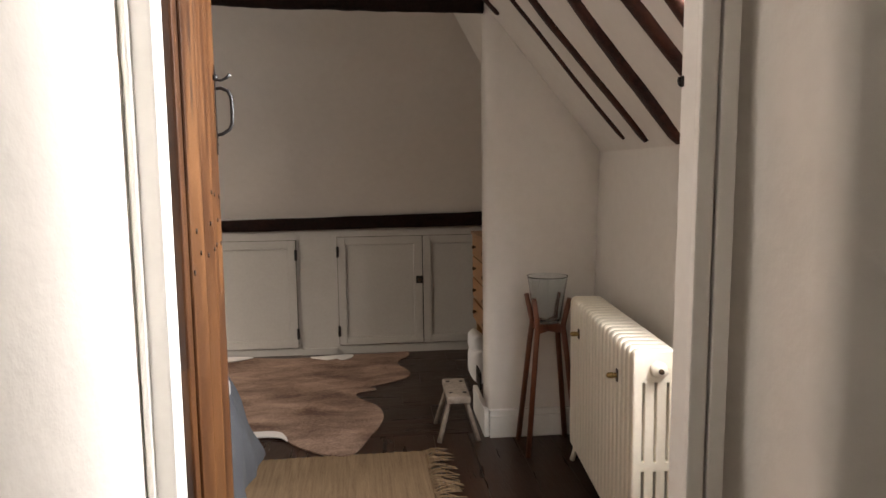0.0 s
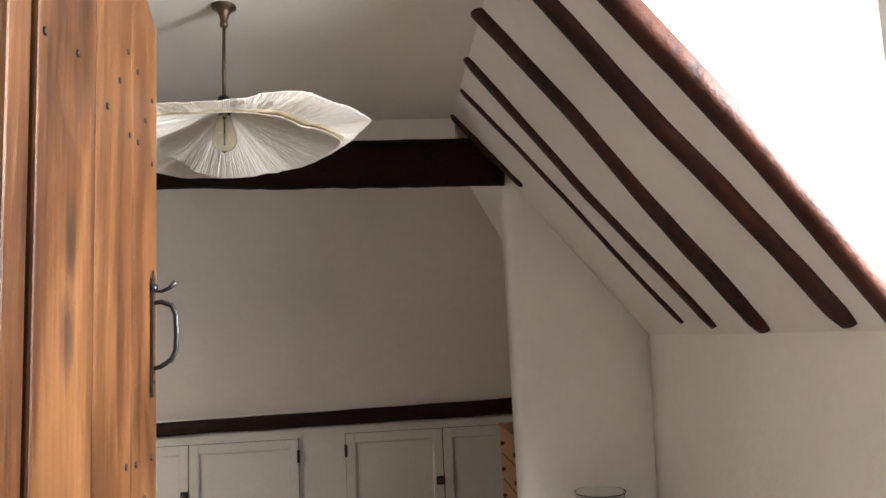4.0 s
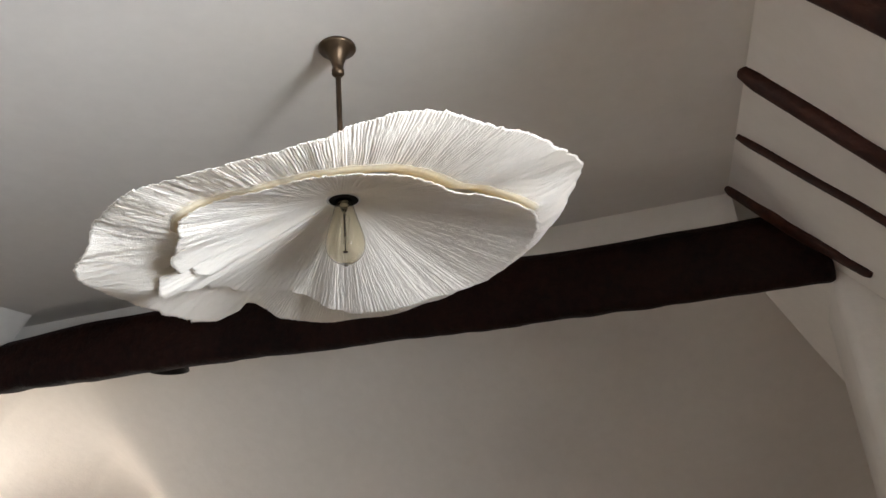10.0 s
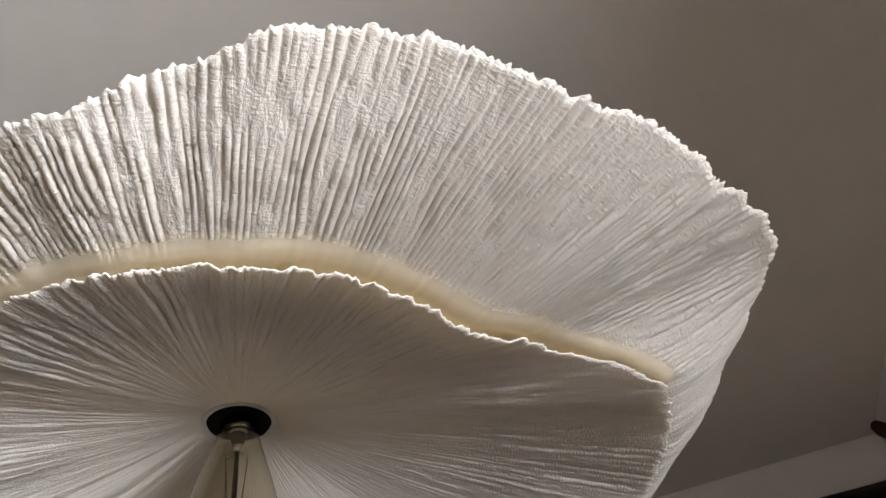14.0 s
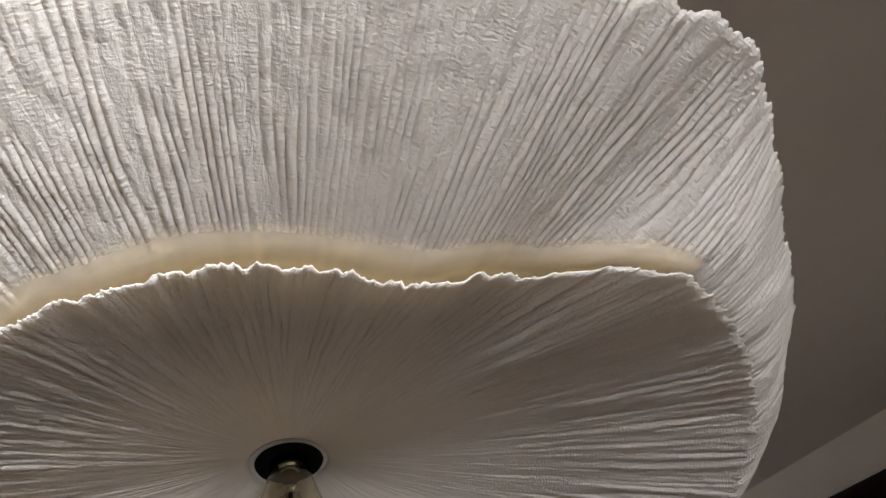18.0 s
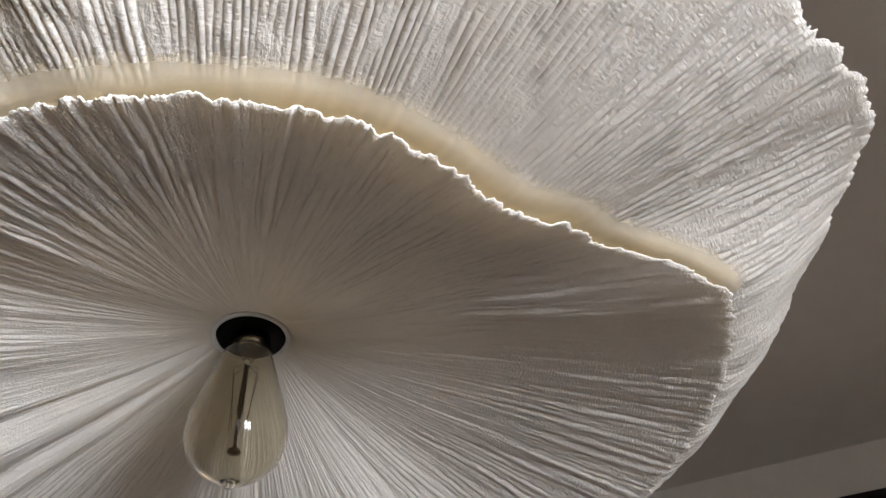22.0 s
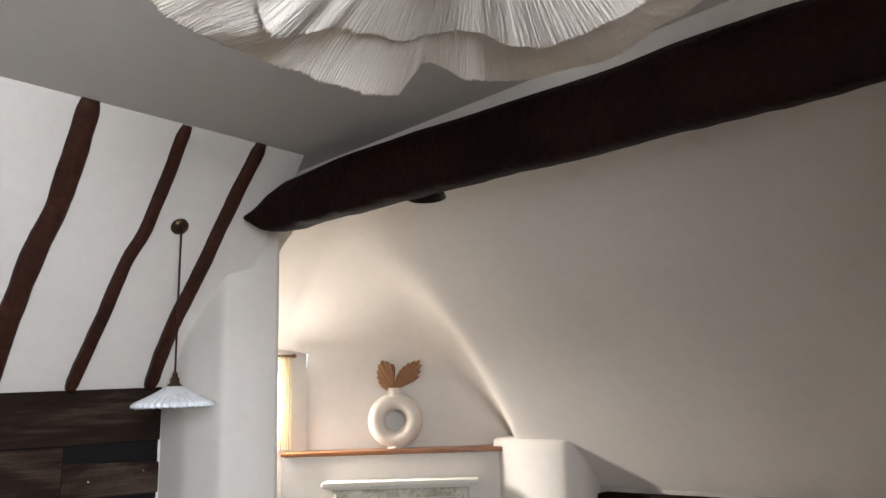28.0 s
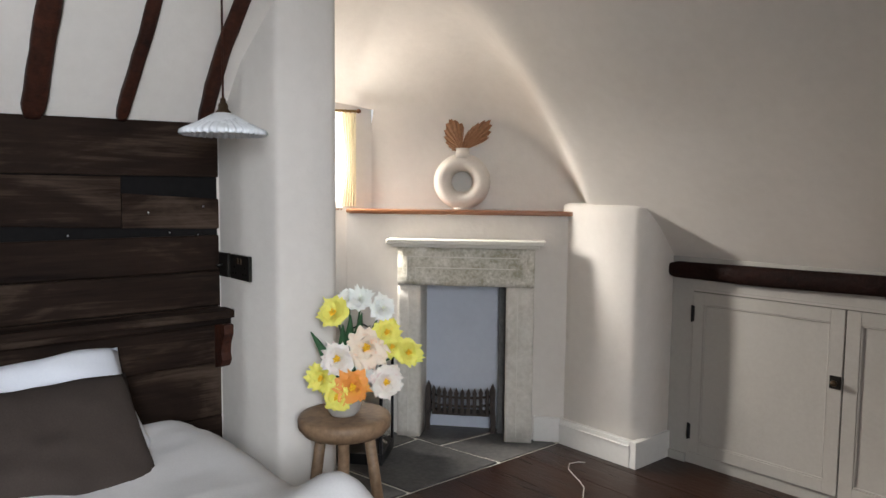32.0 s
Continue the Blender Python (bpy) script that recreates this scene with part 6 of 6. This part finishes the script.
def flower(px, py, size, depth, material, petals, open_, label, face=(0.74, -0.66, 0.25)):
    """A double tulip seen from the room: px across the bunch, py its height."""
    right = Vector((0.65, 0.76, 0))
    toward = Vector((0.76, -0.65, 0))
    c = Vector((SX, SY, 0)) + right * px + Vector((0, 0, py)) + toward * depth
    d = (Vector(face) + right * (px - 0.06) * 3.0 + Vector((0, 0, (py - SZ - 0.20) * 1.6))).normalized()
    f = thing("tulip", Matrix.Translation(c) @ d.to_track_quat("Z", "Y").to_matrix().to_4x4(), label, "flower", "bunch of tulips")
    rng = random.Random(int((px + 3) * 1000 + py * 100))
    for ring, (n, tilt, sc) in enumerate(((petals, open_, 1.0), (petals, open_ * 0.80, 0.92), (petals - 1, open_ * 0.55, 0.78), (max(3, petals - 3), open_ * 0.34, 0.58))):
        for k in range(n):
            az = 2 * math.pi * (k + 0.5 * ring) / n + rng.uniform(-0.25, 0.25)
            tl = radians(tilt + rng.uniform(-14, 14))
            L, W = size * sc * rng.uniform(0.82, 1.12), size * sc * 0.52 * rng.uniform(0.85, 1.2)
            bmp_ = bmesh.new()
            uvl = bmp_.loops.layers.uv.new("UVMap")
            grid = []
            for i in range(8):
                u = i / 7
                row = []
                for j in range(8):
                    v = j / 7 * 2 - 1
                    w = W * math.sin(math.pi * (0.08 + 0.66 * u)) ** 0.6
                    curl = tl * (0.45 + 0.75 * u)
                    out = L * u * (1 - 0.24 * v * v * u + 0.17 * u * u * noise.noise(Vector((v * 5.5, k * 5.1, ring + px * 31))))
                    x_ = out * math.sin(curl)
                    z_ = out * math.cos(curl) + 0.22 * W * v * v
                    x_ -= 0.20 * W * v * v * math.cos(curl)
                    wob = 0.30 * size * u * u * noise.noise(Vector((k * 3 + u * 2, v * 4.2, ring + px * 9)))
                    p = Vector((x_ + wob, w * v, z_ + wob))
                    row.append((bmp_.verts.new(Matrix.Rotation(az, 3, "Z") @ p), u))
                grid.append(row)
            for a_, b_ in zip(grid, grid[1:]):
                for j in range(7):
                    quad = [a_[j], a_[j + 1], b_[j + 1], b_[j]]
                    fc = bmp_.faces.new([q[0] for q in quad])
                    for lp, q in zip(fc.loops, quad):
                        lp[uvl].uv = (j / 7, q[1])
            part("petal", finish(bmp_, True), material, f)
    if material in (PEACHP, PINKP, ORANGEP, YELLOWP):
        for k in range(9):
            az = k * 2.4
            rr_ = size * 0.17 * math.sqrt(k / 9)
            part("stamen", lathe([(0, 0), (size * 0.05, size * 0.1), (size * 0.07, size * 0.42), (size * 0.05, size * 0.52), (0, size * 0.55)], 6, (rr_ * math.cos(az), rr_ * math.sin(az), 0)), HEART, f, "deep yellow stamen")
    inv = f.matrix_world.inverted()
    top = c - d * 0.006
    mouth = Vector((SX - 0.005, SY, SZ + 0.075))
    mid = (top + mouth) / 2 + Vector((0, 0, 0.02)) - d * 0.05
    part("stem", tube([inv @ top, inv @ mid, inv @ mouth, inv @ (mouth - Vector((0, 0, 0.03)))], 0.0032, 6), GREENLEAF, f, "green stem")


Y, Wt, Or, Pe, Pk = YELLOWP, WHITEP, ORANGEP, PEACHP, PINKP
BUNCH = [
    (-0.035, 0.857, 0.05, 0.0, Y, 8, 58, "open yellow double tulip"),
    (0.052, 0.899, 0.042, 0.0, Wt, 8, 48, "white double tulip in a bowl"),
    (0.127, 0.876, 0.043, 0.01, Wt, 8, 48, "white double tulip in a bowl"),
    (0.142, 0.804, 0.042, 0.03, Y, 8, 58, "bright yellow double tulip"),
    (0.159, 0.759, 0.036, 0.03, Y, 8, 58, "yellow tulip with ruffled petals"),
    (0.212, 0.739, 0.042, 0.02, Y, 8, 58, "yellow and white tulip in a bowl"),
    (0.079, 0.761, 0.058, 0.06, Pe, 7, 72, "peach and white open tulip with yellow heart"),
    (-0.014, 0.723, 0.052, 0.05, Pk, 9, 64, "pink-streaked white double tulip"),
    (-0.069, 0.658, 0.046, 0.03, Y, 8, 58, "yellow double tulip in a bowl"),
    (0.038, 0.645, 0.054, 0.08, Or, 6, 58, "orange and yellow open tulip"),
    (-0.010, 0.616, 0.046, 0.085, Y, 8, 58, "pale yellow ruffled tulip"),
    (0.142, 0.654, 0.05, 0.05, Pk, 9, 64, "pink-streaked white double tulip"),
    (0.072, 0.679, 0.03, 0.05, Wt, 8, 48, "cream white tulip in a bowl"),
    (0.007, 0.895, 0.034, -0.02, Wt, 8, 48, "white double tulip in a bowl"),
]
for px, py, size, depth, m_, n_, o_, lab in BUNCH:
    flower(0.06 + (px - 0.06) * 0.93, py, size * 1.16, depth, m_, n_, o_, lab)
rgt = Vector((0.65, 0.76, 0))
for px, lean, long in ((0.015, 0.01, 0.28), (0.03, 0.03, 0.29), (0.0, 0.0, 0.25), (0.04, 0.045, 0.25), (-0.02, -0.08, 0.23), (0.05, 0.08, 0.19)):
    lf = thing("tulip_leaf", pose(SX, SY, SZ + 0.05), "dark green tulip leaf among the flowers", "leaf", "tulip leaves")
    rows = []
    for i in range(13):
        u = i / 12
        c = rgt * (px + lean * u * u) + Vector((0.0, 0, long * u * (1 - 0.25 * abs(lean) * u))) + Vector((0.76, -0.65, 0)) * 0.03 * u
        w = 0.020 * math.sin(math.pi * (0.1 + 0.88 * u)) ** 0.8
        rows.append([c + rgt * (w * v) + Vector((0.76, -0.65, 0)) * (0.010 * v * v) for v in (-1, -0.5, 0, 0.5, 1)])
    part("blade", sheet(rows), GREENLEAF, lf)

cable = thing("floor_cable", pose(0, 0, 0), "thin pale cable trailing over the floorboards", "cable")
part("wire", tube([(-2.36, 5.335, 0.004), (-2.387, 5.32, 0.004), (-2.400, 5.27, 0.004), (-2.36, 5.215, 0.004), (-2.304, 5.18, 0.004), (-2.24, 5.145, 0.004), (-2.185, 5.105, 0.004), (-2.124, 5.02, 0.004), (-2.10, 4.93, 0.004)], 0.0022, 6), CABLE, cable)

# dormer window
dw = tagged(new("window_2"), "white casement dormer window full of daylight", "window", "", "structure")
part("window_frame", join(box(1.03, 1.07, 1.84, 1.88, 1.24, 2.15, 0.003), box(1.03, 1.07, 2.44, 2.48, 1.24, 2.15, 0.003), box(1.03, 1.07, 1.88, 2.44, 1.24, 1.28, 0.003), box(1.03, 1.07, 1.88, 2.44, 2.11, 2.15, 0.003), box(1.035, 1.065, 2.145, 2.175, 1.28, 2.11, 0.003)), WHITE, dw)
for a, b in ((1.88, 2.145), (2.175, 2.44)):
    pane = part("pane", box(1.048, 1.051, a, b, 1.28, 2.11), PANE, dw)
    pane.visible_shadow = False
part("window_sill", box(0.86, 1.03, 1.78, 2.53, 1.122, 1.142, 0.004), WHITE, dw)
lw = tagged(new("window_3"), "white landing window full of daylight", "window", "", "structure")
part("window_frame", join(box(1.40, 1.44, 0.08, 0.12, 0.75, 1.85, 0.003), box(1.40, 1.44, 0.72, 0.76, 0.75, 1.85, 0.003), box(1.40, 1.44, 0.12, 0.72, 0.75, 0.79, 0.003), box(1.40, 1.44, 0.12, 0.72, 1.81, 1.85, 0.003)), WHITE, lw)
pane = part("pane", box(1.418, 1.421, 0.12, 0.72, 0.79, 1.81), PANE, lw)
pane.visible_shadow = False
for nm, bm_, in (("backdrop_east", box(2.2, 2.22, -1.0, 4.0, 0.2, 3.2)), ("backdrop_west", box(-5.2, -5.18, 3.4, 6.2, 0.4, 2.8))):
    structure(nm, bm_, SKYGLOW, "plain bright overcast sky outside the window")
